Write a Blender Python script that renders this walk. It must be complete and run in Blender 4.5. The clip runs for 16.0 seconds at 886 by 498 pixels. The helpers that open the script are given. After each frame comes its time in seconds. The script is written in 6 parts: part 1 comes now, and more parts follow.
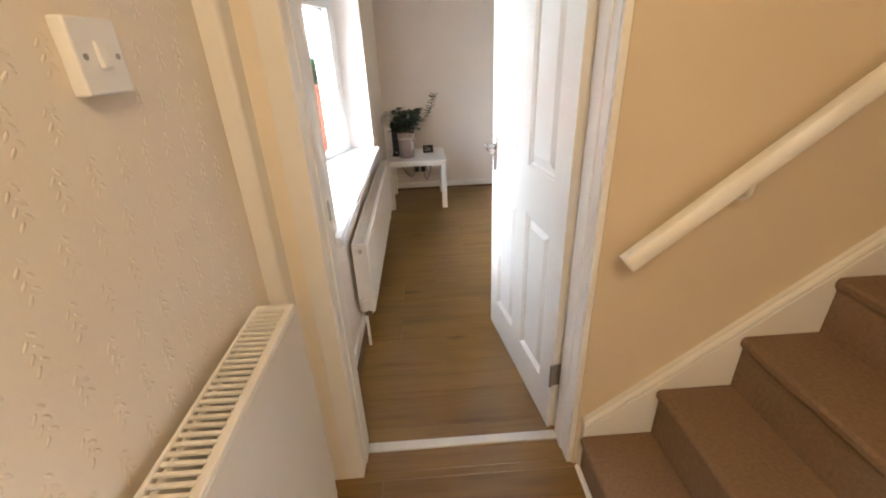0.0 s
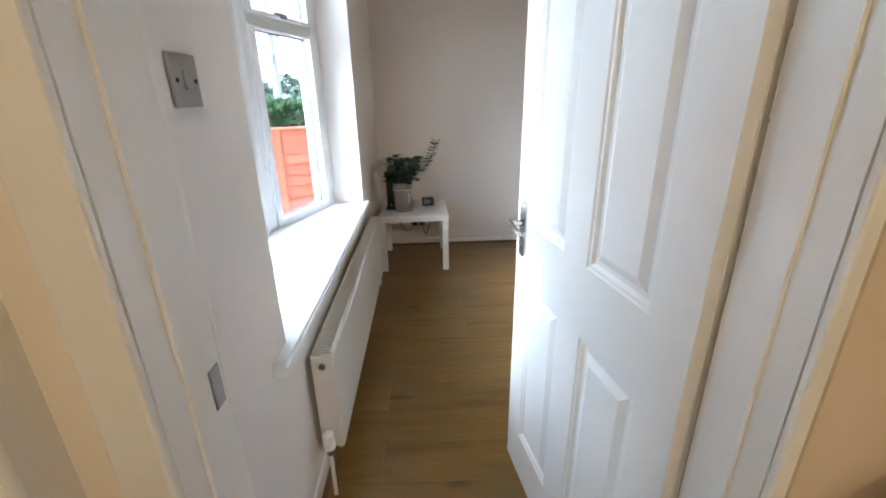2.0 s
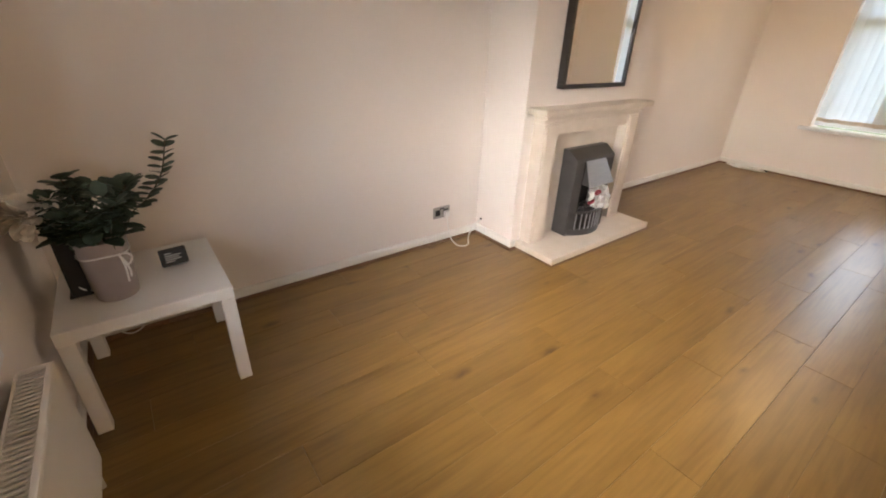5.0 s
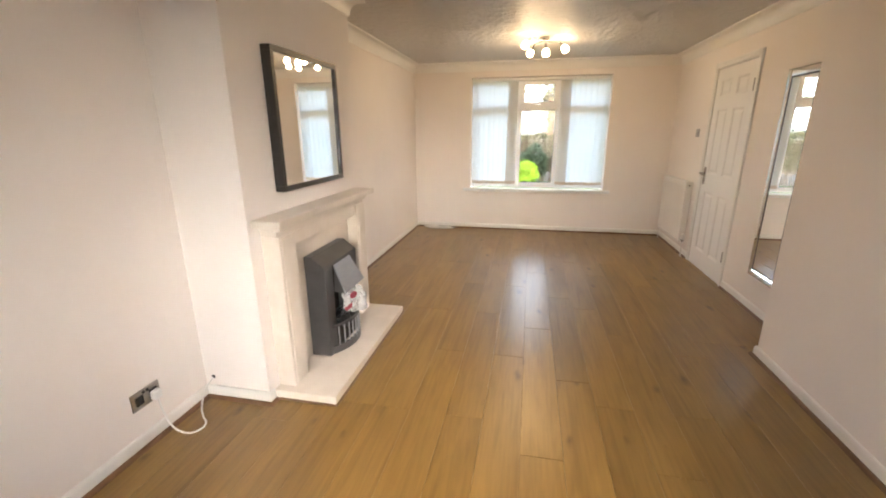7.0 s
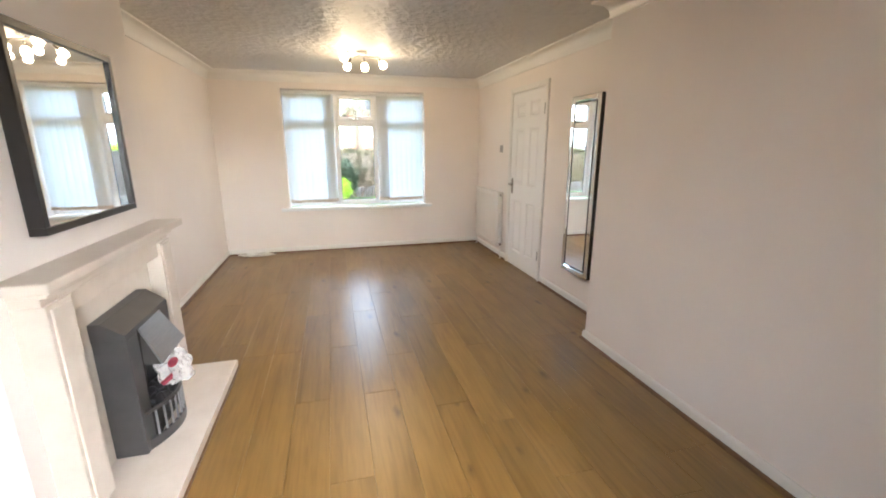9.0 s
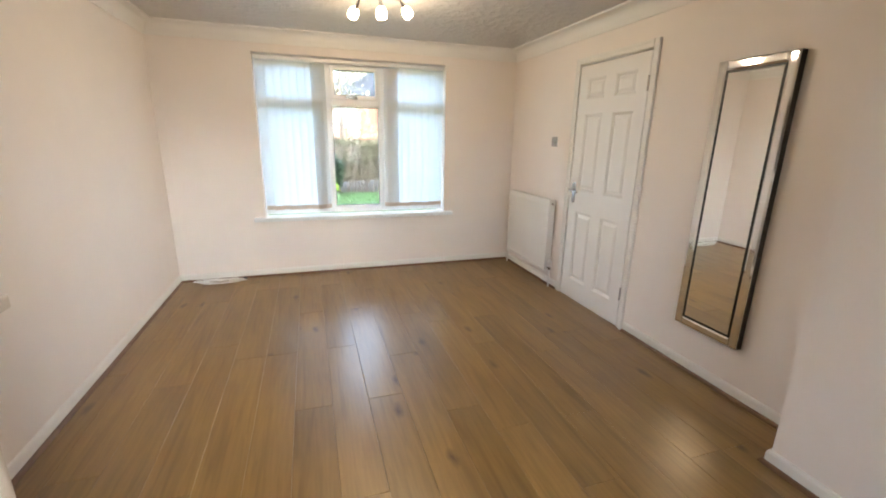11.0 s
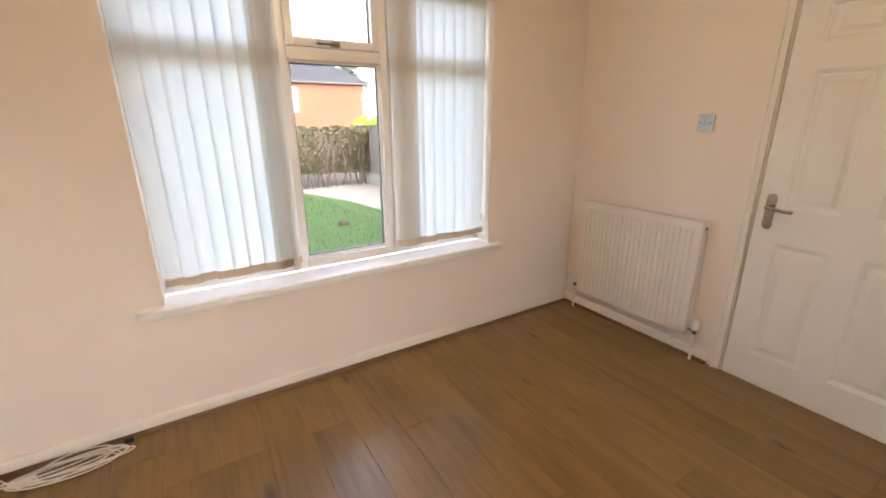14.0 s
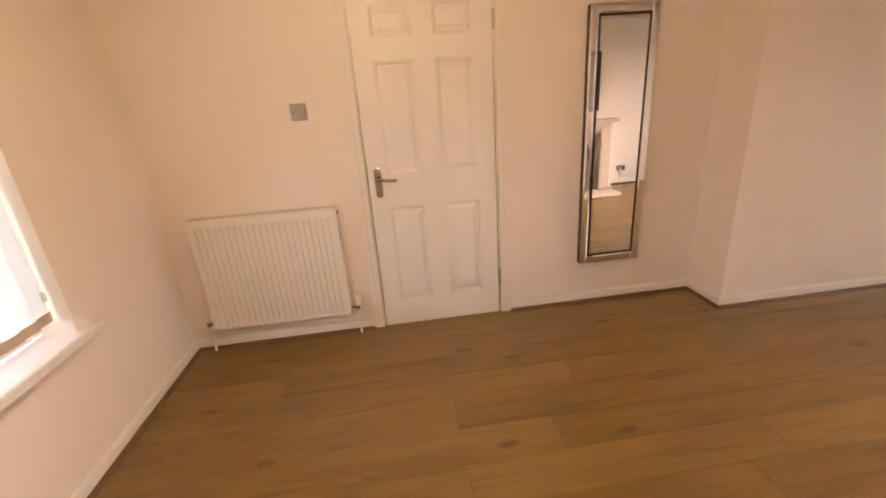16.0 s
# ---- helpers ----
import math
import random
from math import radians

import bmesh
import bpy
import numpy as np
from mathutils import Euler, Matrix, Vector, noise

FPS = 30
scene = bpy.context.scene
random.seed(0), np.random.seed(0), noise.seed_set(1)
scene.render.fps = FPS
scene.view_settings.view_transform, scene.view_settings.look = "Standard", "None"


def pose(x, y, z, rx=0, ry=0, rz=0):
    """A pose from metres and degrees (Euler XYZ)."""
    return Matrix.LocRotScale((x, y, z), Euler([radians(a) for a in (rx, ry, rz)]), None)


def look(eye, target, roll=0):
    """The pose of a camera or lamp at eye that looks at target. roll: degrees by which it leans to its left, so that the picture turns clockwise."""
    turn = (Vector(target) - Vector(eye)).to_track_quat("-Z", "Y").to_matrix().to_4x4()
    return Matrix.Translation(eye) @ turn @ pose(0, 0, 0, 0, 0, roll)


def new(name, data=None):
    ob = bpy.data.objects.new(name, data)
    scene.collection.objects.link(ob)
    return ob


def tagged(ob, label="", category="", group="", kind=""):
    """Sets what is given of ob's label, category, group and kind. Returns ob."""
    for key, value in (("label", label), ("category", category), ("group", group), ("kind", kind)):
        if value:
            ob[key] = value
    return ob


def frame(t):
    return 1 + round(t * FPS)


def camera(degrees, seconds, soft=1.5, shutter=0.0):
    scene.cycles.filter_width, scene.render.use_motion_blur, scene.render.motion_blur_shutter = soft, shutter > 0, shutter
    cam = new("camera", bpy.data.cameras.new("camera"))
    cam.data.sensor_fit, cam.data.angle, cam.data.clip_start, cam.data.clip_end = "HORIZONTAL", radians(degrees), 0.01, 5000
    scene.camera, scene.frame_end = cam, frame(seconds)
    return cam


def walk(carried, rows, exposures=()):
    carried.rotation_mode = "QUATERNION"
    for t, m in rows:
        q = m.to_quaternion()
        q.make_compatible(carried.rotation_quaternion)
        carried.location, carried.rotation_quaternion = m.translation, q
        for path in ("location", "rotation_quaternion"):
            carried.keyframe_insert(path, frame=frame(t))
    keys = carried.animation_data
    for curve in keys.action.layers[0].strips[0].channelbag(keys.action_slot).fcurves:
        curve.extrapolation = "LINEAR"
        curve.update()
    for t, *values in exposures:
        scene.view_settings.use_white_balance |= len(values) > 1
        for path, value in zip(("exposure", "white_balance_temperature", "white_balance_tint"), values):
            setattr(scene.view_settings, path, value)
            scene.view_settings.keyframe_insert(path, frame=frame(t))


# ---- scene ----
cam = camera(93.7, 16.0, soft=1.9)
PATH = [
    (0, (0.175, 0.1, 1.364), (0.242, 1.905, 0.505), -2.5),
    (0.5, (0.159, 0.028, 1.372), (0.264, 1.769, 0.391), -2.9),
    (1, (0.167, 0.107, 1.376), (0.218, 1.879, 0.449), -3.4),
    (1.5, (0.229, 0.381, 1.397), (0.253, 2.213, 0.594), -2.3),
    (2, (0.196, 0.735, 1.343), (0.277, 2.61, 0.655), -1.0),
    (2.5, (0.178, 1.019, 1.373), (0.316, 2.89, 0.68), 1.5),
    (3, (0.171, 1.319, 1.378), (0.409, 3.192, 0.719), 2.6),
    (3.5, (0.134, 1.597, 1.359), (0.589, 3.445, 0.744), 3.2),
    (3.7, (0.131, 1.707, 1.359), (0.694, 3.515, 0.714), 2.6),
    (5.8, (0.266, 2.607, 1.372), (1.678, 3.699, 0.471), 3.2),
    (6, (0.293, 2.684, 1.375), (1.812, 3.68, 0.537), 2.6),
    (6.5, (0.414, 2.782, 1.377), (2.157, 3.492, 0.701), 1.2),
    (7, (0.555, 2.869, 1.412), (2.439, 3.258, 0.864), -0.3),
    (7.5, (0.64, 2.962, 1.429), (2.59, 2.974, 0.985), -1.1),
    (8, (0.689, 3.058, 1.433), (2.629, 2.805, 1.014), -1.3),
    (8.5, (0.69, 3.106, 1.425), (2.595, 2.696, 0.973), -0.7),
    (11, (2.266, 3.271, 1.4), (4.105, 2.682, 0.879), 1.0),
    (11.5, (2.643, 3.296, 1.405), (4.476, 2.699, 0.873), 1.5),
    (12, (3.016, 3.301, 1.387), (4.869, 2.794, 0.83), 1.5),
    (12.5, (3.413, 3.315, 1.383), (5.276, 2.874, 0.807), 1.6),
    (13, (3.815, 3.394, 1.393), (5.647, 2.853, 0.802), 1.7),
    (13.5, (4.15, 3.432, 1.397), (5.919, 2.716, 0.799), 0.5),
    (14, (4.515, 3.541, 1.4), (6.14, 2.538, 0.805), -0.4),
    (14.5, (4.808, 3.627, 1.425), (6.121, 2.257, 0.795), -1.1),
    (15, (5.006, 3.617, 1.415), (5.934, 1.963, 0.777), -2.2),
    (15.5, (5.183, 3.553, 1.358), (5.595, 1.696, 0.74), -2.9),
    (16, (5.307, 3.536, 1.385), (5.103, 1.665, 0.709), -4.2),
]
EXPOSURES = [(0.0, 5.0, 6100, 10), (1.0, 5.1, 6000, 10), (2.0, 4.65, 5400, 5), (2.6, 4.15, 5300, 4), (3.0, 3.95, 5800, 8), (3.5, 3.7, 7000, 17), (6.0, 4.88, 6700, 14), (7.0, 4.7, 6700, 13), (7.5, 4.75, 6600, 13), (8.5, 4.88, 6000, 11), (11.0, 4.85, 5800, 9), (13.0, 4.7, 6000, 12), (14.0, 4.52, 6900, 20), (15.0, 4.48, 7500, 24), (16.0, 4.85, 8500, 30)]
walk(cam, [(t, look(eye, target, roll)) for t, eye, target, roll in PATH], EXPOSURES)

# ---- light ----
world = bpy.data.worlds.new("overcast_sky")
scene.world = world
world.use_nodes = True
wn = world.node_tree.nodes
sky = wn.new("ShaderNodeTexSky")
sky.sky_type = "NISHITA"
sky.sun_disc = False
sky.sun_elevation, sky.sun_rotation = radians(30), radians(256)
sky.air_density, sky.dust_density, sky.ozone_density = 1.0, 2.2, 1.0
wn["Background"].inputs["Strength"].default_value = 0.15
grey = wn.new("ShaderNodeHueSaturation")
grey.inputs["Saturation"].default_value = 0.40
world.node_tree.links.new(sky.outputs["Color"], grey.inputs["Color"])
world.node_tree.links.new(grey.outputs["Color"], wn["Background"].inputs["Color"])

sun_data = bpy.data.lights.new("sun", "SUN")
sun_data.energy, sun_data.angle, sun_data.color = 0.23, radians(100), (1.0, 0.97, 0.93)
sun = new("sun", sun_data)
sun.matrix_world = look((-12, -0.6, 8), (2, 3, 0))


def bulb(x, y, z, watts, colour, radius):
    data = bpy.data.lights.new("bulb_light", "POINT")
    data.energy, data.color, data.shadow_soft_size = watts, colour, radius
    ob = new("bulb_light", data)
    ob.matrix_world = pose(x, y, z)
    return ob


WARM = (1.0, 0.70, 0.44)
LAMP = (5.2, 2.79)
CEIL = 2.30


# ---- materials ----
def material(name, colour, rough=0.5, metal=0.0, vary=0.0, scale=6.0, bump=0.0, bump_scale=60.0, stretch=(1, 1, 1), colour2=None, rough_vary=0.0, random_tone=0.0, distance=0.002):
    """A surface with two scales of tone, fine relief and a little uneven gloss."""
    m = bpy.data.materials.new(name)
    m.use_nodes = True
    nt = m.node_tree
    b = nt.nodes["Principled BSDF"]
    b.inputs["Roughness"].default_value = rough
    b.inputs["Metallic"].default_value = metal
    b.inputs["Base Color"].default_value = (*colour, 1)
    co = nt.nodes.new("ShaderNodeTexCoord")
    mp = nt.nodes.new("ShaderNodeMapping")
    mp.inputs["Scale"].default_value = stretch
    nt.links.new(co.outputs["Object"], mp.inputs["Vector"])
    if vary or colour2:
        n1 = nt.nodes.new("ShaderNodeTexNoise")
        n1.inputs["Scale"].default_value = scale
        n1.inputs["Detail"].default_value = 6
        nt.links.new(mp.outputs["Vector"], n1.inputs["Vector"])
        mix = nt.nodes.new("ShaderNodeMix")
        mix.data_type = "RGBA"
        c2 = colour2 or tuple(c * (1 - vary) for c in colour)
        mix.inputs["A"].default_value, mix.inputs["B"].default_value = (*colour, 1), (*c2, 1)
        ramp = nt.nodes.new("ShaderNodeMapRange")
        ramp.inputs["From Min"].default_value, ramp.inputs["From Max"].default_value = 0.3, 0.7
        nt.links.new(n1.outputs["Fac"], ramp.inputs["Value"])
        nt.links.new(ramp.outputs["Result"], mix.inputs["Factor"])
        out = mix.outputs["Result"]
        if random_tone:
            inf = nt.nodes.new("ShaderNodeObjectInfo")
            rr = nt.nodes.new("ShaderNodeMapRange")
            rr.inputs["To Min"].default_value, rr.inputs["To Max"].default_value = 1 - random_tone, 1 + random_tone
            nt.links.new(inf.outputs["Random"], rr.inputs["Value"])
            hsv = nt.nodes.new("ShaderNodeHueSaturation")
            nt.links.new(rr.outputs["Result"], hsv.inputs["Value"])
            nt.links.new(out, hsv.inputs["Color"])
            out = hsv.outputs["Color"]
        nt.links.new(out, b.inputs["Base Color"])
        if rough_vary:
            r2 = nt.nodes.new("ShaderNodeMapRange")
            r2.inputs["To Min"].default_value, r2.inputs["To Max"].default_value = rough - rough_vary, rough + rough_vary
            nt.links.new(n1.outputs["Fac"], r2.inputs["Value"])
            nt.links.new(r2.outputs["Result"], b.inputs["Roughness"])
    if bump:
        n2 = nt.nodes.new("ShaderNodeTexNoise")
        n2.inputs["Scale"].default_value = bump_scale
        n2.inputs["Detail"].default_value = 4
        nt.links.new(mp.outputs["Vector"], n2.inputs["Vector"])
        bp = nt.nodes.new("ShaderNodeBump")
        bp.inputs["Strength"].default_value = bump
        bp.inputs["Distance"].default_value = distance
        nt.links.new(n2.outputs["Fac"], bp.inputs["Height"])
        nt.links.new(bp.outputs["Normal"], b.inputs["Normal"])
    return m


M_WALL = material("painted_plaster", (0.83, 0.77, 0.72), 0.62, vary=0.05, scale=1.5, bump=0.25, bump_scale=35, rough_vary=0.06)
M_HALL = material("hall_wallpaper", (0.82, 0.74, 0.62), 0.6, vary=0.07, scale=2.0, bump=0.4, bump_scale=70)
# tan paint, with the hall lamp's warm fall-off also put into its colour
M_STAIRWALL = material("dimmed_tan_stair_wall_paint", (0.69, 0.58, 0.43), 0.55, vary=0.06, scale=2.0, bump=0.25, bump_scale=50)
M_TRIM = material("white_gloss_paint", (0.80, 0.78, 0.74), 0.32, vary=0.04, scale=3, bump=0.08, bump_scale=40)
M_DOOR = material("white_door_paint", (0.80, 0.79, 0.77), 0.38, vary=0.03, scale=3, bump=0.12, bump_scale=90, stretch=(1, 1, 0.08))
M_UPVC = material("white_upvc", (0.82, 0.83, 0.84), 0.28, vary=0.03, scale=4)
M_SILL = material("white_laminate_sill", (0.80, 0.81, 0.82), 0.34, vary=0.03, scale=3, rough_vary=0.05)
M_RAD = material("radiator_enamel", (0.78, 0.76, 0.72), 0.35, vary=0.04, scale=4)
M_BEAD = material("dark_oak_bead", (0.19, 0.10, 0.05), 0.45, vary=0.3, scale=8, stretch=(1, 1, 6))
M_CHROME = material("brushed_chrome", (0.50, 0.49, 0.48), 0.16, 1.0, vary=0.08, scale=20, stretch=(1, 1, 12))
M_STEEL = material("satin_steel", (0.42, 0.40, 0.38), 0.35, 1.0, vary=0.1, scale=30)
M_BLACK = material("black_plastic", (0.012, 0.012, 0.014), 0.4, vary=0.2, scale=12)
M_PLASTIC = material("white_plastic", (0.80, 0.79, 0.76), 0.35, vary=0.03, scale=10)
M_ALU = material("satin_aluminium_strip", (0.78, 0.76, 0.72), 0.42, 0.7, vary=0.06, scale=20)
M_GASKET = material("grey_glazing_rubber", (0.10, 0.11, 0.12), 0.6, vary=0.2, scale=12)
M_DARK = material("dark_gap", (0.02, 0.018, 0.016), 0.8, vary=0.2, scale=5)
M_MIRROR = material("mirror_silver", (0.93, 0.94, 0.94), 0.015, 1.0)
M_BEVEL = material("bevelled_mirror_strip", (0.80, 0.80, 0.79), 0.06, 1.0, vary=0.08, scale=6)
M_FRAMEBLACK = material("black_frame_wood", (0.016, 0.013, 0.012), 0.36, vary=0.3, scale=15)
M_STONE = material("cream_marble_surround", (0.67, 0.60, 0.52), 0.35, vary=0.06, scale=9, colour2=(0.61, 0.54, 0.46), bump=0.05, bump_scale=50)
M_CARPET = material("tan_carpet", (0.29, 0.185, 0.108), 0.95, vary=0.22, scale=90, bump=1.0, bump_scale=420, distance=0.004)
M_SUBFLOOR = material("joint_dark_underlay", (0.10, 0.055, 0.025), 0.7, vary=0.2, scale=6)


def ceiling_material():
    # base greyed below white: dimness put into the colour to mute lamp glow
    m = material("greyed_textured_ceiling_paint", (0.60, 0.58, 0.55), 0.45, vary=0.05, scale=2.0)
    nt = m.node_tree
    b = nt.nodes["Principled BSDF"]
    co = nt.nodes.new("ShaderNodeTexCoord")
    v = nt.nodes.new("ShaderNodeTexVoronoi")
    v.inputs["Scale"].default_value = 16
    n = nt.nodes.new("ShaderNodeTexNoise")
    n.inputs["Scale"].default_value, n.inputs["Detail"].default_value, n.inputs["Distortion"].default_value = 22, 3, 2.0
    add = nt.nodes.new("ShaderNodeMath")
    nt.links.new(co.outputs["Object"], v.inputs["Vector"])
    nt.links.new(co.outputs["Object"], n.inputs["Vector"])
    nt.links.new(v.outputs["Distance"], add.inputs[0])
    nt.links.new(n.outputs["Fac"], add.inputs[1])
    bp = nt.nodes.new("ShaderNodeBump")
    bp.inputs["Strength"].default_value, bp.inputs["Distance"].default_value = 0.9, 0.012
    nt.links.new(add.outputs["Value"], bp.inputs["Height"])
    nt.links.new(bp.outputs["Normal"], b.inputs["Normal"])
    return m


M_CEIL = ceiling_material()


def wood_material():
    """Oak laminate: long grain, knots, and a tone for each board."""
    m = bpy.data.materials.new("oak_laminate")
    m.use_nodes = True
    nt = m.node_tree
    b = nt.nodes["Principled BSDF"]
    co = nt.nodes.new("ShaderNodeTexCoord")
    inf = nt.nodes.new("ShaderNodeObjectInfo")
    off = nt.nodes.new("ShaderNodeVectorMath")
    off.operation = "SCALE"
    off.inputs["Scale"].default_value = 37.0
    nt.links.new(inf.outputs["Random"], off.inputs[0])
    add = nt.nodes.new("ShaderNodeVectorMath")
    nt.links.new(co.outputs["Object"], add.inputs[0])
    nt.links.new(off.outputs["Vector"], add.inputs[1])

    def tex(stretch, scale, detail, dist=0.0):
        mp = nt.nodes.new("ShaderNodeMapping")
        mp.inputs["Scale"].default_value = stretch
        nt.links.new(add.outputs["Vector"], mp.inputs["Vector"])
        n = nt.nodes.new("ShaderNodeTexNoise")
        n.inputs["Scale"].default_value, n.inputs["Detail"].default_value, n.inputs["Distortion"].default_value = scale, detail, dist
        nt.links.new(mp.outputs["Vector"], n.inputs["Vector"])
        return n.outputs["Fac"]

    def mixed(a, c, fac, lo, hi):
        r = nt.nodes.new("ShaderNodeMapRange")
        r.inputs["From Min"].default_value, r.inputs["From Max"].default_value = lo, hi
        nt.links.new(fac, r.inputs["Value"])
        x = nt.nodes.new("ShaderNodeMix")
        x.data_type = "RGBA"
        nt.links.new(r.outputs["Result"], x.inputs[0])
        for key, val in ((6, a), (7, c)):
            if isinstance(val, tuple):
                x.inputs[key].default_value = (*val, 1)
            else:
                nt.links.new(val, x.inputs[key])
        return x.outputs[2]

    big = tex((0.7, 3.0, 1), 2.2, 3, 0.6)
    grain = tex((1.0, 16.0, 1), 4.0, 4, 0.4)
    streak = tex((0.5, 7.0, 1), 2.4, 3, 1.2)
    base = mixed((0.265, 0.153, 0.040), (0.172, 0.095, 0.023), big, 0.32, 0.70)
    fleck = mixed((0.240, 0.138, 0.037), (0.130, 0.070, 0.017), grain, 0.38, 0.74)
    soft = nt.nodes.new("ShaderNodeMix")
    soft.data_type = "RGBA"
    soft.inputs[0].default_value = 0.36
    nt.links.new(base, soft.inputs[6])
    nt.links.new(fleck, soft.inputs[7])
    pale = nt.nodes.new("ShaderNodeMix")
    pale.data_type, pale.blend_type = "RGBA", "MULTIPLY"
    pale.inputs[0].default_value = 1.0
    nt.links.new(soft.outputs[2], pale.inputs[6])
    nt.links.new(mixed((1.0, 1.0, 1.0), (0.72, 0.66, 0.58), streak, 0.50, 0.80), pale.inputs[7])
    base = pale.outputs[2]
    mp = nt.nodes.new("ShaderNodeMapping")
    mp.inputs["Scale"].default_value = (1.9, 5.0, 1)
    nt.links.new(add.outputs["Vector"], mp.inputs["Vector"])
    v = nt.nodes.new("ShaderNodeTexVoronoi")
    v.voronoi_dimensions = "2D"
    v.inputs["Scale"].default_value = 1.0
    wob = nt.nodes.new("ShaderNodeVectorMath")
    wob.operation = "MULTIPLY_ADD"
    wn2 = nt.nodes.new("ShaderNodeTexNoise")
    wn2.inputs["Scale"].default_value = 14.0
    nt.links.new(add.outputs["Vector"], wn2.inputs["Vector"])
    wob.inputs[1].default_value = (0.16, 0.16, 0.0)
    nt.links.new(wn2.outputs["Color"], wob.inputs[0])
    nt.links.new(mp.outputs["Vector"], wob.inputs[2])
    nt.links.new(wob.outputs["Vector"], v.inputs["Vector"])
    sep = nt.nodes.new("ShaderNodeSeparateColor")
    nt.links.new(v.outputs["Color"], sep.inputs["Color"])
    rare = nt.nodes.new("ShaderNodeMapRange")
    rare.inputs["From Min"].default_value, rare.inputs["From Max"].default_value = 0.16, 0.40
    rare.inputs["To Max"].default_value = 0.16
    nt.links.new(sep.outputs["Red"], rare.inputs["Value"])
    far = nt.nodes.new("ShaderNodeMath")
    nt.links.new(v.outputs["Distance"], far.inputs[0])
    nt.links.new(rare.outputs["Result"], far.inputs[1])
    base = mixed((0.090, 0.042, 0.014), base, far.outputs["Value"], 0.02, 0.15)
    rr = nt.nodes.new("ShaderNodeMapRange")
    rr.inputs["To Min"].default_value, rr.inputs["To Max"].default_value = 0.91, 1.09
    nt.links.new(inf.outputs["Random"], rr.inputs["Value"])
    hsv = nt.nodes.new("ShaderNodeHueSaturation")
    nt.links.new(rr.outputs["Result"], hsv.inputs["Value"])
    nt.links.new(base, hsv.inputs["Color"])
    nt.links.new(hsv.outputs["Color"], b.inputs["Base Color"])
    b.inputs["Specular IOR Level"].default_value = 0.7
    r2 = nt.nodes.new("ShaderNodeMapRange")
    r2.inputs["To Min"].default_value, r2.inputs["To Max"].default_value = 0.285, 0.32
    nt.links.new(big, r2.inputs["Value"])
    nt.links.new(r2.outputs["Result"], b.inputs["Roughness"])
    return m


M_OAK = wood_material()


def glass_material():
    m = bpy.data.materials.new("dimming_window_glass")
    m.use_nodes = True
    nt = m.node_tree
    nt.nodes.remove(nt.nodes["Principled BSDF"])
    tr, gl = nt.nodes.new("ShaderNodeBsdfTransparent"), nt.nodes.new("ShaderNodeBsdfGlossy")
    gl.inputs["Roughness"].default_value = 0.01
    # grey tint darkens the bright outdoors seen through the pane
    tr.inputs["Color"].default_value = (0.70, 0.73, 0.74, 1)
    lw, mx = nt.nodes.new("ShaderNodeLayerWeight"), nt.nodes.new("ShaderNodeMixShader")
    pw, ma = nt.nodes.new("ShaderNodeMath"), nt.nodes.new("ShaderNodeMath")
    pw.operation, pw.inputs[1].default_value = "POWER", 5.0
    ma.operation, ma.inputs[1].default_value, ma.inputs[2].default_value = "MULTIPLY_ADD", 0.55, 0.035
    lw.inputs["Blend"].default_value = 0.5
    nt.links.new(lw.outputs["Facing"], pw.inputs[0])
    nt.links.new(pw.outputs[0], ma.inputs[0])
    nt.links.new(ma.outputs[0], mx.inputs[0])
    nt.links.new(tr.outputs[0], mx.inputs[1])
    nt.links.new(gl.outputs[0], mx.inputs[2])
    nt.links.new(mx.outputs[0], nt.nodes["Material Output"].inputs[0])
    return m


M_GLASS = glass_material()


def cloth_material(name, colour, through_colour, share):
    m = bpy.data.materials.new(name)
    m.use_nodes = True
    nt = m.node_tree
    nt.nodes.remove(nt.nodes["Principled BSDF"])
    d, t, mx = nt.nodes.new("ShaderNodeBsdfDiffuse"), nt.nodes.new("ShaderNodeBsdfTranslucent"), nt.nodes.new("ShaderNodeMixShader")
    co, n, mix = nt.nodes.new("ShaderNodeTexCoord"), nt.nodes.new("ShaderNodeTexNoise"), nt.nodes.new("ShaderNodeMix")
    mp = nt.nodes.new("ShaderNodeMapping")
    mp.inputs["Scale"].default_value = (90, 90, 6)
    n.inputs["Scale"].default_value, n.inputs["Detail"].default_value = 1.0, 4
    mix.data_type = "RGBA"
    mix.inputs["A"].default_value, mix.inputs["B"].default_value = (*through_colour, 1), (*[c * 0.85 for c in through_colour], 1)
    nt.links.new(co.outputs["Object"], mp.inputs["Vector"])
    nt.links.new(mp.outputs["Vector"], n.inputs["Vector"])
    nt.links.new(n.outputs["Fac"], mix.inputs["Factor"])
    nt.links.new(mix.outputs["Result"], t.inputs["Color"])
    d.inputs["Color"].default_value = (*colour, 1)
    mx.inputs[0].default_value = share
    nt.links.new(d.outputs[0], mx.inputs[1])
    nt.links.new(t.outputs[0], mx.inputs[2])
    nt.links.new(mx.outputs[0], nt.nodes["Material Output"].inputs[0])
    return m


M_VANE = cloth_material("cream_blind_fabric", (0.84, 0.74, 0.61), (0.64, 0.76, 0.83), 0.50)
M_HEM = cloth_material("blind_hem_fabric", (0.62, 0.52, 0.42), (0.70, 0.60, 0.50), 0.25)


def glow_material(name, colour, strength):
    m = bpy.data.materials.new(name)
    m.use_nodes = True
    b = m.node_tree.nodes["Principled BSDF"]
    b.inputs["Base Color"].default_value = (0.9, 0.86, 0.8, 1)
    b.inputs["Emission Color"].default_value = (*colour, 1)
    b.inputs["Emission Strength"].default_value = strength
    return m


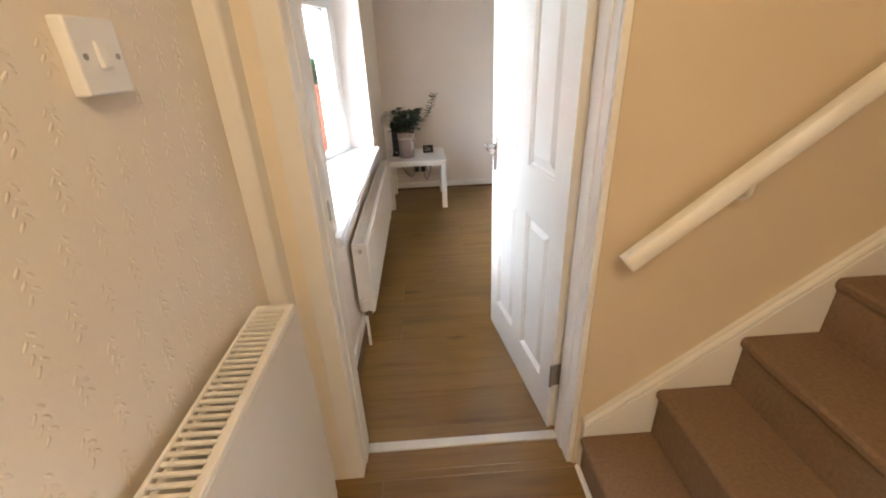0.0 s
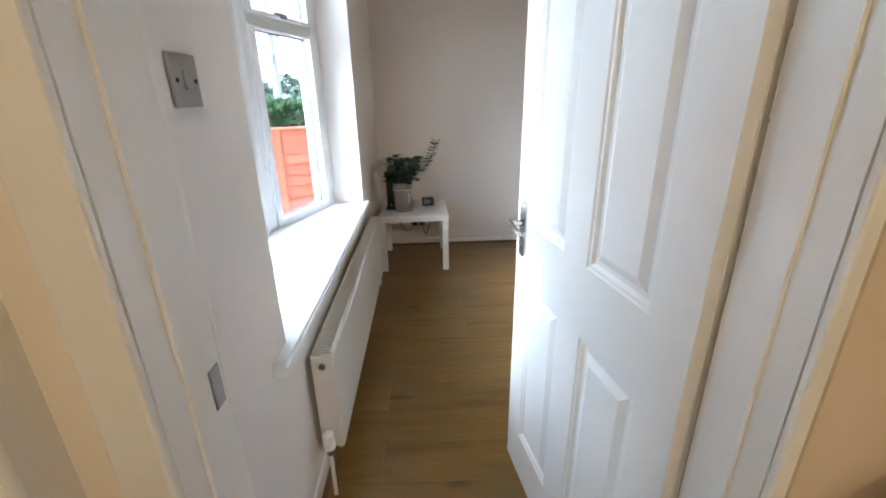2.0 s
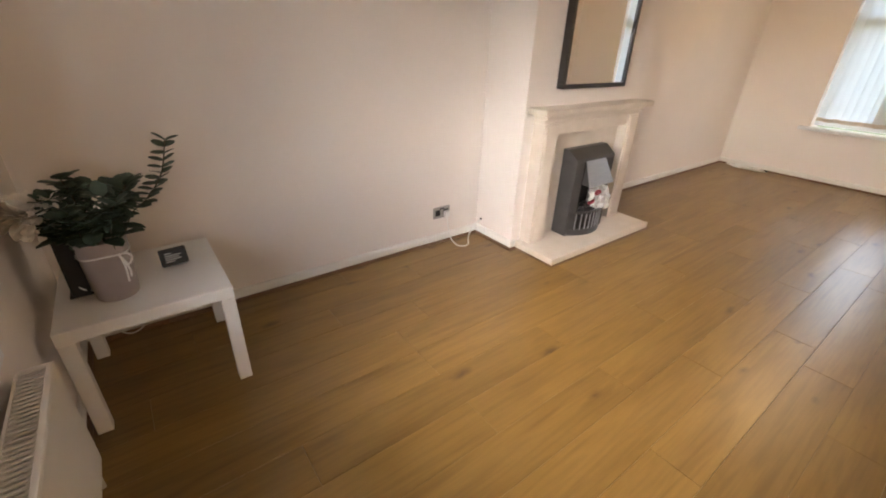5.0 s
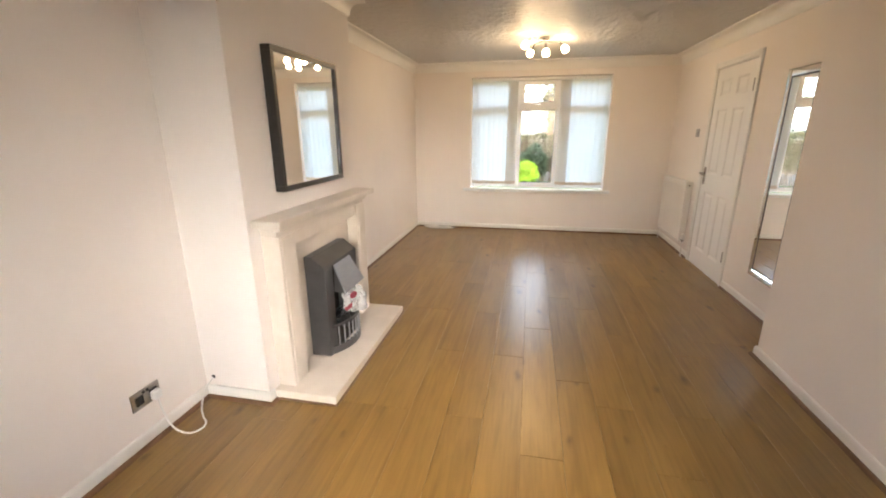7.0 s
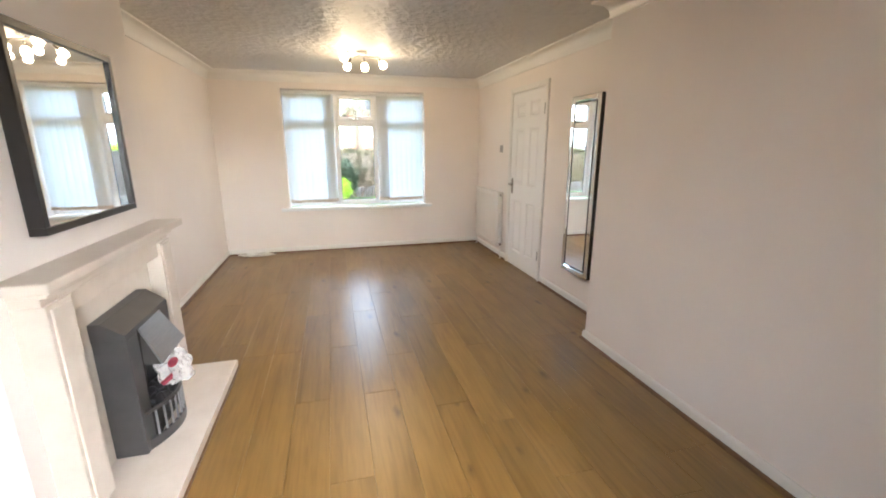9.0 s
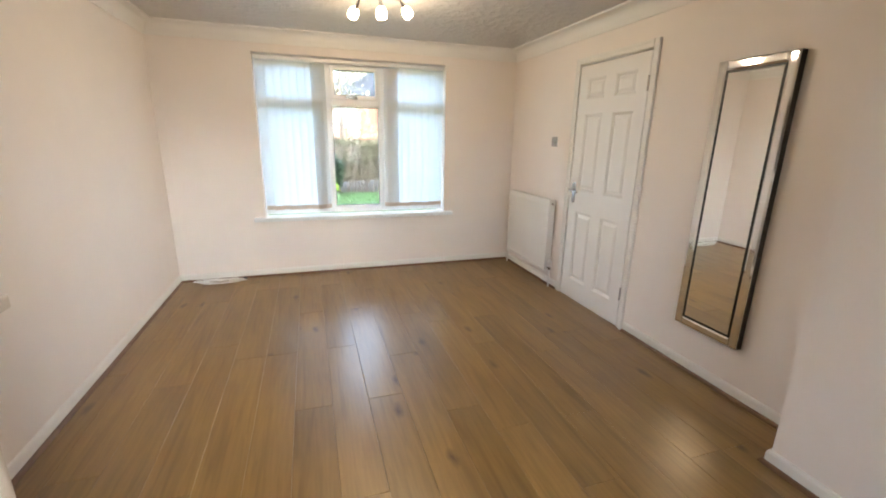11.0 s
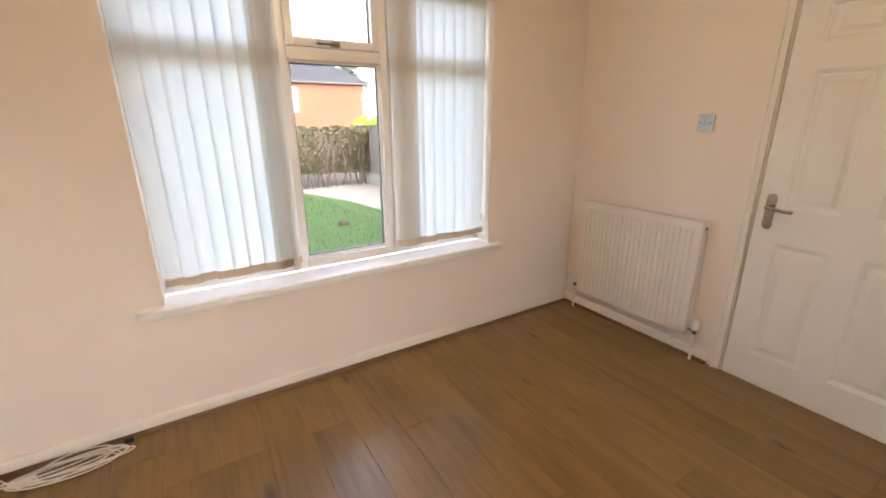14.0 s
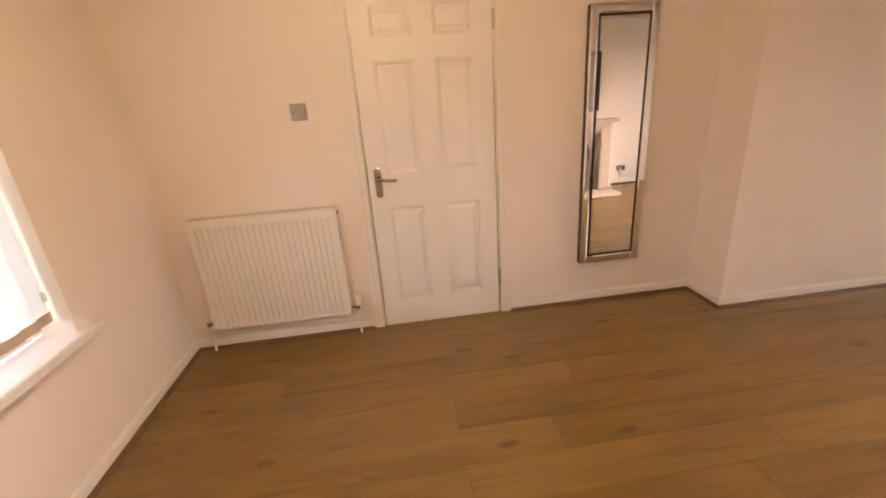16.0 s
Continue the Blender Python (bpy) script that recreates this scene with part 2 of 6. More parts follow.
M_SHADE = glow_material("lit_frosted_glass", (1.0, 0.74, 0.42), 1.3)


# ---- mesh helpers ----
def slab(bm, x0, x1, y0, y1, z0, z1, bevel=0.0, seg=1, m=None):
    """Adds one box, its edges rounded by bevel, moved by m."""
    vs = [bm.verts.new((x, y, z)) for x in (x0, x1) for y in (y0, y1) for z in (z0, z1)]
    fs = [bm.faces.new([vs[i] for i in q]) for q in ((0, 1, 3, 2), (4, 6, 7, 5), (0, 4, 5, 1), (2, 3, 7, 6), (0, 2, 6, 4), (1, 5, 7, 3))]
    bmesh.ops.recalc_face_normals(bm, faces=fs)
    got = vs
    if bevel:
        es = list({e for f in fs for e in f.edges})
        r = bmesh.ops.bevel(bm, geom=es, offset=bevel, segments=seg, affect="EDGES", profile=0.5)
        got = list({v for f in r["faces"] for v in f.verts} | {v for v in vs if v.is_valid})
    if m is not None:
        bmesh.ops.transform(bm, matrix=m, verts=got)
    return got


def tube(bm, r0, r1, depth, m, seg=20, caps=True):
    """A cone or cylinder along local z, from 0 to depth."""
    return bmesh.ops.create_cone(bm, cap_ends=caps, segments=seg, radius1=r0, radius2=r1, depth=depth, matrix=m @ Matrix.Translation((0, 0, depth / 2)))["verts"]


def ball(bm, r, m, u=14, v=9):
    return bmesh.ops.create_uvsphere(bm, u_segments=u, v_segments=v, radius=r, matrix=m)["verts"]


def pipe(bm, pts, r, seg=8):
    """A round rod swept through points."""
    pts = [Vector(p) for p in pts]
    rings = []
    side = None
    for i, p in enumerate(pts):
        d = (pts[min(i + 1, len(pts) - 1)] - pts[max(i - 1, 0)]).normalized()
        ref = Vector((0, 0, 1)) if abs(d.z) < 0.9 else Vector((1, 0, 0))
        side = d.cross(ref).normalized() if side is None else (side - d * side.dot(d)).normalized()
        up = side.cross(d)
        rings.append([bm.verts.new(p + side * (r * math.cos(a)) + up * (r * math.sin(a))) for a in [2 * math.pi * k / seg for k in range(seg)]])
    for a, b in zip(rings, rings[1:]):
        for k in range(seg):
            bm.faces.new((a[k], a[(k + 1) % seg], b[(k + 1) % seg], b[k]))
    bm.faces.new(rings[0][::-1])
    bm.faces.new(rings[-1])


def smooth_line(pts, n=8):
    """Catmull-Rom points through pts."""
    p = [Vector(q) for q in pts]
    p = [p[0] * 2 - p[1]] + p + [p[-1] * 2 - p[-2]]
    out = []
    for a, b, c, d in zip(p, p[1:], p[2:], p[3:]):
        for k in range(n):
            t = k / n
            out.append(0.5 * ((2 * b) + (c - a) * t + (2 * a - 5 * b + 4 * c - d) * t * t + (3 * b - a - 3 * c + d) * t ** 3))
    out.append(p[-2])
    return out


def mesh_of(name, bm, mat, smooth=False):
    bmesh.ops.recalc_face_normals(bm, faces=bm.faces[:])
    me = bpy.data.meshes.new(name)
    bm.to_mesh(me)
    bm.free()
    for mm in (mat if isinstance(mat, (list, tuple)) else [mat]):
        me.materials.append(mm)
    if smooth:
        me.shade_smooth()
        me.set_sharp_from_angle(angle=radians(35))
    return me


def part(name, bm, mat, parent, label="", smooth=False):
    ob = new(name, mesh_of(name, bm, mat, smooth))
    ob.parent = parent
    if label:
        tagged(ob, label)
    return ob


def thing(name, label, category, m=None, group="", kind=""):
    ob = new(name)
    ob.empty_display_size = 0.05
    ob.matrix_world = m if m is not None else Matrix()
    return tagged(ob, label, category, group, kind)


def solo(name, bm, mat, label, category, m=None, group="", kind="", smooth=False):
    ob = new(name, mesh_of(name, bm, mat, smooth))
    ob.matrix_world = m if m is not None else Matrix()
    return tagged(ob, label, category, group, kind)


def structure(name, boxes, mat, label, category="wall"):
    bm = bmesh.new()
    for b in boxes:
        slab(bm, *b)
    return solo(name, bm, mat, label, category, kind="structure")


def sweep(bm, path, profile, closed=False):
    """Sweeps a profile of (off the wall, height) along a plan line; the room lies on its left."""
    n = len(path)
    rings = []
    for i in range(n):
        p = Vector(path[i])
        a = Vector(path[i - 1]) if i or closed else None
        c = Vector(path[(i + 1) % n]) if i < n - 1 or closed else None
        dirs = [(p - a).normalized()] if a is not None else []
        dirs += [(c - p).normalized()] if c is not None else []
        norms = [Vector((-d.y, d.x)) for d in dirs]
        if len(norms) == 1:
            off = norms[0]
        else:
            s = norms[0] + norms[1]
            off = s / max(s.dot(norms[0]), 0.2)
        rings.append([bm.verts.new((p.x + off.x * u, p.y + off.y * u, w)) for u, w in profile])
    pairs = list(zip(rings, rings[1:])) + ([(rings[-1], rings[0])] if closed else [])
    k = len(profile)
    for a, b in pairs:
        for j in range(k):
            bm.faces.new((a[j], b[j], b[(j + 1) % k], a[(j + 1) % k]))
    if not closed:
        bm.faces.new(rings[0])
        bm.faces.new(rings[-1][::-1])


# ---- shell ----
X_W, X_E, Y_S, Y_SW, Y_NW, Y_NE, X_NIB = -0.215, 6.64, 1.07, 1.375, 4.56, 4.525, 3.305
BR_L, BR_R, BR_Y = 2.26, 3.60, 4.175
WIN_S, WIN_N, WIN_B, WIN_T = 1.87, 3.71, 0.575, 2.108
BAY_S, BAY_N, BAY_B, BAY_T = 1.785, 3.48, 0.665, 2.10
D2_L, D2_R = 4.672, 5.458
HALL_Y = 1.10
HALL_X = -0.25

structure("wall_east", [(X_E, X_E + 0.28, 0.9, WIN_S, -0.3, CEIL), (X_E, X_E + 0.28, WIN_N, 4.8, -0.3, CEIL), (X_E, X_E + 0.28, WIN_S, WIN_N, -0.3, WIN_B), (X_E, X_E + 0.28, WIN_S, WIN_N, WIN_T, CEIL)], M_WALL, "pale cream painted plaster wall round the garden window")
structure("wall_north", [(X_W - 0.6, BR_L, Y_NW, 4.80, -0.3, CEIL), (BR_R, X_E, Y_NE, 4.80, -0.3, CEIL)], M_WALL, "pale cream painted plaster wall of the living room")
structure("chimney_breast", [(BR_L, BR_R, BR_Y, 4.80, -0.01, CEIL)], M_WALL, "pale cream plastered chimney breast behind the fireplace")
structure("wall_south_east", [(X_NIB, D2_L - 0.03, 0.92, Y_S, -0.05, CEIL), (D2_R + 0.03, X_E, 0.92, Y_S, -0.05, CEIL), (D2_L - 0.03, D2_R + 0.03, 0.92, Y_S, 2.03, CEIL)], M_WALL, "pale cream painted wall beside the closed white door")
structure("wall_south_west", [(0.95, 3.0, 1.12, Y_SW, -0.05, CEIL), (3.0, X_NIB, 0.92, Y_SW, -0.05, CEIL), (0.66, 0.95, 1.12, 1.25, -0.05, CEIL), (-0.14, 0.66, 1.12, 1.25, 2.03, CEIL), (X_W - 0.1, -0.15, 1.12, 1.25, -0.05, CEIL)], M_WALL, "pale cream painted wall between living room and hall")
structure("wall_west", [(X_W - 0.30, X_W, 1.10, BAY_S, -0.3, CEIL), (X_W - 0.30, X_W, BAY_N, Y_NW, -0.3, CEIL), (X_W - 0.30, X_W, BAY_S, BAY_N, -0.3, BAY_B), (X_W - 0.30, X_W, BAY_S, BAY_N, BAY_T, CEIL)], M_WALL, "cream painted plaster wall round the bow window")
structure("hall_wall_west", [(HALL_X - 0.25, HALL_X, -1.6, 1.10, -0.05, CEIL)], M_HALL, "beige leaf-embossed wallpaper on the hall wall")
structure("hall_wall_north", [(0.645, 3.2, HALL_Y, 1.118, -0.05, 3.6)], M_STAIRWALL, "tan painted wall above the stairs, darkened for weaker lamp light")
structure("hall_wall_back", [(HALL_X, 3.2, -1.75, -1.6, -0.05, 3.6), (2.6, 2.7, -1.6, 1.1, 1.5, 3.6), (1.1, 2.6, -0.08, 0.0, -0.05, 3.6)], M_HALL, "beige papered wall at the back of the hall")
structure("ceiling", [(X_W - 0.9, X_E + 0.3, 0.9, 4.8, CEIL, CEIL + 0.12)], M_CEIL, "textured plaster ceiling with a stippled swirl, greyed to mute the lamp glow", "ceiling")
structure("hall_ceiling", [(HALL_X - 0.25, 2.7, -1.75, 1.12, CEIL + 0.122, CEIL + 0.2)], M_CEIL, "painted ceiling of the hall in the same greyed tone", "ceiling")
structure("roof", [(X_W - 1.2, X_E + 0.5, -1.9, 5.0, 3.6, 3.75)], M_TRIM, "plain cover above the rooms", "roof")
structure("hall_upper_wall", [(HALL_X - 0.25, HALL_X, -1.6, 1.12, CEIL, 3.6), (HALL_X, 0.66, 1.0, 1.118, 2.03, CEIL + 0.12)], M_HALL, "beige papered wall above the hall door")
structure("room_behind_door", [(4.4, 5.8, 0.2, 0.25, 0, 2.3), (4.4, 4.45, 0.25, 0.92, 0, 2.3), (5.75, 5.8, 0.25, 0.92, 0, 2.3)], M_WALL, "plain wall behind the closed door")
structure("subfloor", [(-0.5, X_E + 0.02, -1.75, 4.6, -0.06, -0.009)], M_SUBFLOOR, "dark underlay between the oak floor boards", "floor")

# coving, skirting and the dark bead at the floor
ROOM = [(X_W, 1.25), (0.95, 1.25), (0.95, Y_SW), (X_NIB, Y_SW), (X_NIB, Y_S), (X_E, Y_S), (X_E, Y_NE), (BR_R, Y_NE), (BR_R, BR_Y), (BR_L, BR_Y), (BR_L, Y_NW), (X_W, Y_NW)]
bm = bmesh.new()
prof = [(0.0, CEIL - 0.115), (0.010, CEIL - 0.115), (0.013, CEIL - 0.105)]
prof += [(0.095 - 0.080 * math.cos(a), CEIL - 0.100 + 0.085 * math.sin(a)) for a in [math.pi / 2 * k / 7 for k in range(8)]]
prof += [(0.100, CEIL - 0.012), (0.100, CEIL), (0.0, CEIL)]
sweep(bm, ROOM, prof, closed=True)
solo("cornice", bm, M_TRIM, "white plaster coving along the ceiling edge", "cornice", kind="structure", smooth=True)

SK = [(0.0, 0.0), (0.014, 0.0), (0.014, 0.058), (0.009, 0.070), (0.0, 0.072)]
BD = [(0.0145, 0.0), (0.031, 0.0), (0.0295, 0.009), (0.023, 0.017), (0.0145, 0.019)]
RUNS = [[(0.72, 1.25), (0.95, 1.25), (0.95, Y_SW), (X_NIB, Y_SW), (X_NIB, Y_S), (D2_L - 0.07, Y_S)],
        [(D2_R + 0.07, Y_S), (X_E, Y_S), (X_E, Y_NE), (BR_R, Y_NE), (BR_R, BR_Y), (3.525, BR_Y)],
        [(2.295, BR_Y), (BR_L, BR_Y), (BR_L, Y_NW), (X_W, Y_NW), (X_W, 1.25)]]
bm, bm2 = bmesh.new(), bmesh.new()
for run in RUNS:
    sweep(bm, run, SK)
    sweep(bm2, run, BD)
solo("baseboard", bm, M_TRIM, "low white painted skirting board", "skirting", kind="structure")
solo("floor_bead", bm2, M_BEAD, "dark oak bead along the foot of the skirting", "trim", kind="structure")
# the four bulbs of the ceiling light, and the hall's own ceiling bulb
BULBS = [(-0.17, 0.16, -0.10), (0.02, -0.02, -0.135), (0.10, -0.19, -0.10), (0.20, 0.12, -0.11)]
for dx, dy, dz in BULBS:
    bulb(LAMP[0] + dx, LAMP[1] + dy, CEIL + dz - 0.062, 0.07, WARM, 0.03)
bulb(0.42, -0.50, 2.20, 1.25, (1.0, 0.70, 0.38), 0.07)

# ---- windows ----
def bar(bm, p, q, w, d0, d1, z0, z1, bevel=0.006):
    """A straight frame member from plan point p to q, from d0 (outside) to d1 (inside)."""
    p, q = Vector(p), Vector(q)
    v = q - p
    m = Matrix.Translation((p.x, p.y, 0)) @ Matrix.Rotation(math.atan2(v.y, v.x), 4, "Z")
    slab(bm, -w, v.length + w, d0, d1, z0, z1, bevel, 2, m)


def window_unit(parent, p, q, z0, z1, transom, opening=False, fw=0.045, th=0.03, lower=(0.012, 0.012, 0.012), upper=None):
    """One light of a window: outer frame, transom, lower and upper sash, panes. The inside lies left of p to q.
    lower and upper give the widths of a sash's stiles, bottom rail and top rail."""
    upper = upper or ((0.042, 0.042, 0.042) if opening else (0.012, 0.012, 0.012))
    v = Vector(q) - Vector(p)
    m = Matrix.Translation((p[0], p[1], 0)) @ Matrix.Rotation(math.atan2(v.y, v.x), 4, "Z")
    L = v.length
    bm = bmesh.new()
    for x0, x1, a, b in ((0, fw, z0, z1), (L - fw, L, z0, z1), (fw, L - fw, z0, z0 + 0.055), (fw, L - fw, z1 - 0.05, z1), (fw, L - fw, transom - th, transom + th)):
        slab(bm, x0, x1, -0.035, 0.035, a, b, 0.006, 2, m)
    part("window_frame", bm, M_UPVC, parent)
    for a, b, (side, foot, head) in ((z0 + 0.055, transom - th, lower), (transom + th, z1 - 0.05, upper)):
        bm = bmesh.new()
        for x0, x1, c, d in ((fw, fw + side, a, b), (L - fw - side, L - fw, a, b), (fw + side, L - fw - side, a, a + foot), (fw + side, L - fw - side, b - head, b)):
            slab(bm, x0, x1, -0.018, 0.022 if side < 0.02 else 0.046, c, d, 0.004, 1, m)
        sash = part("sash", bm, M_UPVC, parent)
        bm = bmesh.new()
        g = 0.005
        x0, x1, c, d = fw + side, L - fw - side, a + foot, b - head
        for u0, u1, w0, w1 in ((x0, x0 + g, c, d), (x1 - g, x1, c, d), (x0 + g, x1 - g, c, c + g), (x0 + g, x1 - g, d - g, d)):
            slab(bm, u0, u1, -0.010, 0.010, w0, w1, 0, 1, m)
        part("gasket", bm, M_GASKET, sash, "grey rubber glazing seal")
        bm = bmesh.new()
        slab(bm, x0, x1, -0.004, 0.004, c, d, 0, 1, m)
        pane = part("pane", bm, M_GLASS, parent, "glass pane tinted grey to dim the view outside")
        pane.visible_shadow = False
    if opening:
        bm = bmesh.new()
        slab(bm, L / 2 - 0.025, L / 2 + 0.025, 0.046, 0.056, transom + th + 0.004, transom + th + 0.032, 0.003, 1, m)
        slab(bm, L / 2 - 0.012, L / 2 + 0.10, 0.056, 0.070, transom + th + 0.010, transom + th + 0.026, 0.005, 2, m)
        part("window_handle", bm, M_CHROME, parent, "chrome fanlight handle")


win = thing("window_1", "white plastic three-light window looking onto the garden", "window", kind="structure")
WX = 6.80
cuts = [WIN_N, 3.075, 2.50, WIN_S]
for i in range(3):
    window_unit(win, (WX, cuts[i + 1]), (WX, cuts[i]), WIN_B + 0.035, WIN_T, 1.715, opening=i == 1)
bm = bmesh.new()
slab(bm, X_E - 0.045, WX - 0.02, WIN_S - 0.095, WIN_N + 0.105, WIN_B - 0.012, WIN_B + 0.028, 0.010, 3)
part("window_sill", bm, M_SILL, win, "white painted window board")

bay = thing("window_2", "white plastic bow window of three angled lights", "window", kind="structure")
BOW = [(-0.43, BAY_N), (-0.645, 2.865), (-0.645, 2.31), (-0.43, BAY_S)]
for i in range(3):
    window_unit(bay, BOW[i], BOW[i + 1], BAY_B - 0.03, BAY_T, 1.697, i != 1, 0.060, 0.022, (0.045, 0.045, 0.017), (0.045, 0.022, 0.03))
bm = bmesh.new()
for i in range(1, 3):
    tube(bm, 0.048, 0.048, BAY_T - BAY_B - 0.03, pose(BOW[i][0], BOW[i][1], BAY_B + 0.03), 16)
part("corner_post", bm, M_UPVC, bay, "white plastic post where two lights meet", smooth=True)
bm = bmesh.new()
outline = [(-0.172, 1.668), (-0.172, BAY_N + 0.035), (X_W + 0.002, BAY_N + 0.035), (X_W + 0.002, BAY_N - 0.001), (-0.47, BAY_N - 0.001), (-0.70, 2.95), (-0.70, 2.36), (-0.47, BAY_S + 0.001), (X_W + 0.002, BAY_S + 0.001), (X_W + 0.002, 1.668)]
lo = [bm.verts.new((x, y, BAY_B - 0.012)) for x, y in outline]
hi = [bm.verts.new((x, y, BAY_B + 0.029)) for x, y in outline]
bm.faces.new(lo[::-1])
bm.faces.new(hi)
for k in range(len(outline)):
    bm.faces.new((lo[k], lo[(k + 1) % len(outline)], hi[(k + 1) % len(outline)], hi[k]))
bmesh.ops.bevel(bm, geom=[e for e in bm.edges if all(v.co.x > -0.18 for v in e.verts) and abs(e.verts[0].co.z - e.verts[1].co.z) < 0.001], offset=0.009, segments=3, affect="EDGES")
part("window_sill", bm, M_SILL, bay, "deep white laminate window board with a rounded edge", smooth=False)
bm = bmesh.new()
inner = [(-0.44, BAY_N - 0.01), (-0.600, 2.850), (-0.600, 2.325), (-0.44, BAY_S + 0.01)]
pipe(bm, [(x, y, BAY_B + 0.034) for x, y in inner], 0.008, 6)
part("sealant_bead", bm, M_TRIM, bay, "uneven white sealant along the window foot")
# bow shell outside: apron wall and flat head
structure("bay_apron", [(-0.52, X_W - 0.30, BAY_S, BAY_N, -0.3, BAY_B)], M_WALL, "rendered wall under the bow window")
bm = bmesh.new()
for zz0, zz1 in ((BAY_B - 0.05, BAY_B - 0.002), (BAY_T + 0.002, BAY_T + 0.15)):
    ring = [(-0.40, BAY_S - 0.05), (-0.74, 2.34), (-0.74, 2.97), (-0.40, BAY_N + 0.05)]
    a = [bm.verts.new((x, y, zz0)) for x, y in ring]
    b = [bm.verts.new((x, y, zz1)) for x, y in ring]
    bm.faces.new(a[::-1])
    bm.faces.new(b)
    for k in range(4):
        bm.faces.new((a[k], a[(k + 1) % 4], b[(k + 1) % 4], b[k]))
solo("bay_head", bm, M_TRIM, "white board above and below the bow window", "trim", kind="structure")


# ---- doors ----
def panel_door(m, name, label, width=0.762, height=1.975, handle_z=0.95):
    """A moulded six-panel door. Its hinges are at local x = 0; faces at local y 0 and -0.038."""
    d = thing(name, label, "door", m, kind="structure")
    bm = bmesh.new()
    t = 0.038
    slab(bm, 0.002, width - 0.002, -t + 0.0125, -0.0125, 0.006, height - 0.002)
    k = width / 0.762
    cols = [(0.105 * k, 0.325 * k), (0.437 * k, 0.657 * k)]
    rows = [(0.180, 0.795), (0.975, 1.600), (1.715, 1.872)]
    xs = [0, cols[0][0], cols[0][1], cols[1][0], cols[1][1], width]
    for y0, y1 in ((-0.0126, 0.0), (-t, -t + 0.0126)):
        for a, b in ((0, 1), (2, 3), (4, 5)):
            slab(bm, xs[a], xs[b], y0, y1, 0.004, height)
        for a, b in cols:
            for c, e in ((0.004, rows[0][0]), (rows[0][1], rows[1][0]), (rows[1][1], rows[2][0]), (rows[2][1], height)):
                slab(bm, a, b, y0, y1, c, e)
    for face, sgn in ((0.0, -1), (-t, 1)):
        for a, b in cols:
            for c, e in rows:
                def quad(i0, d0, i1, d1):
                    r0 = [(a + i0, c + i0), (b - i0, c + i0), (b - i0, e - i0), (a + i0, e - i0)]
                    r1 = [(a + i1, c + i1), (b - i1, c + i1), (b - i1, e - i1), (a + i1, e - i1)]
                    v0 = [bm.verts.new((x, face + sgn * d0, z)) for x, z in r0]
                    v1 = [bm.verts.new((x, face + sgn * d1, z)) for x, z in r1]
                    for n in range(4):
                        bm.faces.new((v0[n], v0[(n + 1) % 4], v1[(n + 1) % 4], v1[n]))
                    return v1
                quad(0.0, 0.0, 0.004, 0.0035)
                quad(0.004, 0.0035, 0.010, 0.0045)
                quad(0.010, 0.0045, 0.017, 0.0118)
                quad(0.017, 0.0118, 0.027, 0.0118)
                bm.faces.new(quad(0.027, 0.0118, 0.048, 0.0030))
    part("leaf", bm, M_DOOR, d)
    for zz in (0.22, 1.72):
        bm = bmesh.new()
        tube(bm, 0.006, 0.006, 0.10, pose(-0.004, 0.006, zz), 10)
        slab(bm, -0.003, 0.0, -0.032, 0.004, zz + 0.002, zz + 0.098)
        part("hinge", bm, M_STEEL, d, "steel butt hinge", smooth=True)
    for sgn, face in ((1, 0.0), (-1, -t)):
        bm = bmesh.new()
        hx = width - 0.056
        seg = 12
        outl = [(hx + 0.021 * math.cos(a), handle_z + 0.068 + 0.021 * math.sin(a)) for a in [math.pi * i / seg for i in range(seg + 1)]]
        outl += [(hx - 0.021 * math.cos(a), handle_z - 0.068 - 0.021 * math.sin(a)) for a in [math.pi * i / seg for i in range(seg + 1)]]
        a = [bm.verts.new((x, face, z)) for x, z in outl]
        b = [bm.verts.new((x, face + sgn * 0.006, z)) for x, z in outl]
        c = [bm.verts.new((hx + (x - hx) * 0.86, face + sgn * 0.009, handle_z + (z - handle_z) * 0.965)) for x, z in outl]
        for r0, r1 in ((a, b), (b, c)):
            for i in range(len(outl)):
                bm.faces.new((r0[i], r0[(i + 1) % len(outl)], r1[(i + 1) % len(outl)], r1[i]))
        bm.faces.new(c)
        plate = part("backplate", bm, M_CHROME, d, "chrome handle backplate with rounded ends")
        for dx, dz in ((0.010, 0.066), (-0.010, 0.056), (0.010, -0.056), (-0.010, -0.066)):
            bm = bmesh.new()
            ball(bm, 0.0036, pose(hx + dx, face + sgn * 0.009, handle_z + dz), 8, 5)
            part("screw", bm, M_STEEL, plate, smooth=True)
        bm = bmesh.new()
        tube(bm, 0.0105, 0.0095, 0.046, pose(hx, face + sgn * 0.004, handle_z + 0.022, -90 * sgn, 0, 0), 18)
        pts = smooth_line([(hx + 0.006, face + sgn * 0.047, handle_z + 0.026), (hx - 0.03, face + sgn * 0.050, handle_z + 0.022), (hx - 0.07, face + sgn * 0.049, handle_z + 0.016), (hx - 0.100, face + sgn * 0.045, handle_z + 0.016)], 5)
        pipe(bm, pts, 0.0088, 10)
        ball(bm, 0.0092, pose(*pts[-1]), 10, 6)
        part("lever", bm, M_CHROME, d, "polished curved lever", smooth=True)
    return d


HINGE = Vector((0.600, 1.262, 0.0))
panel_door(Matrix.Translation(HINGE) @ Matrix.Rotation(math.atan2(0.758, -0.104), 4, "Z"), "door_1", "white six-panel door with chrome lever standing open into the room")
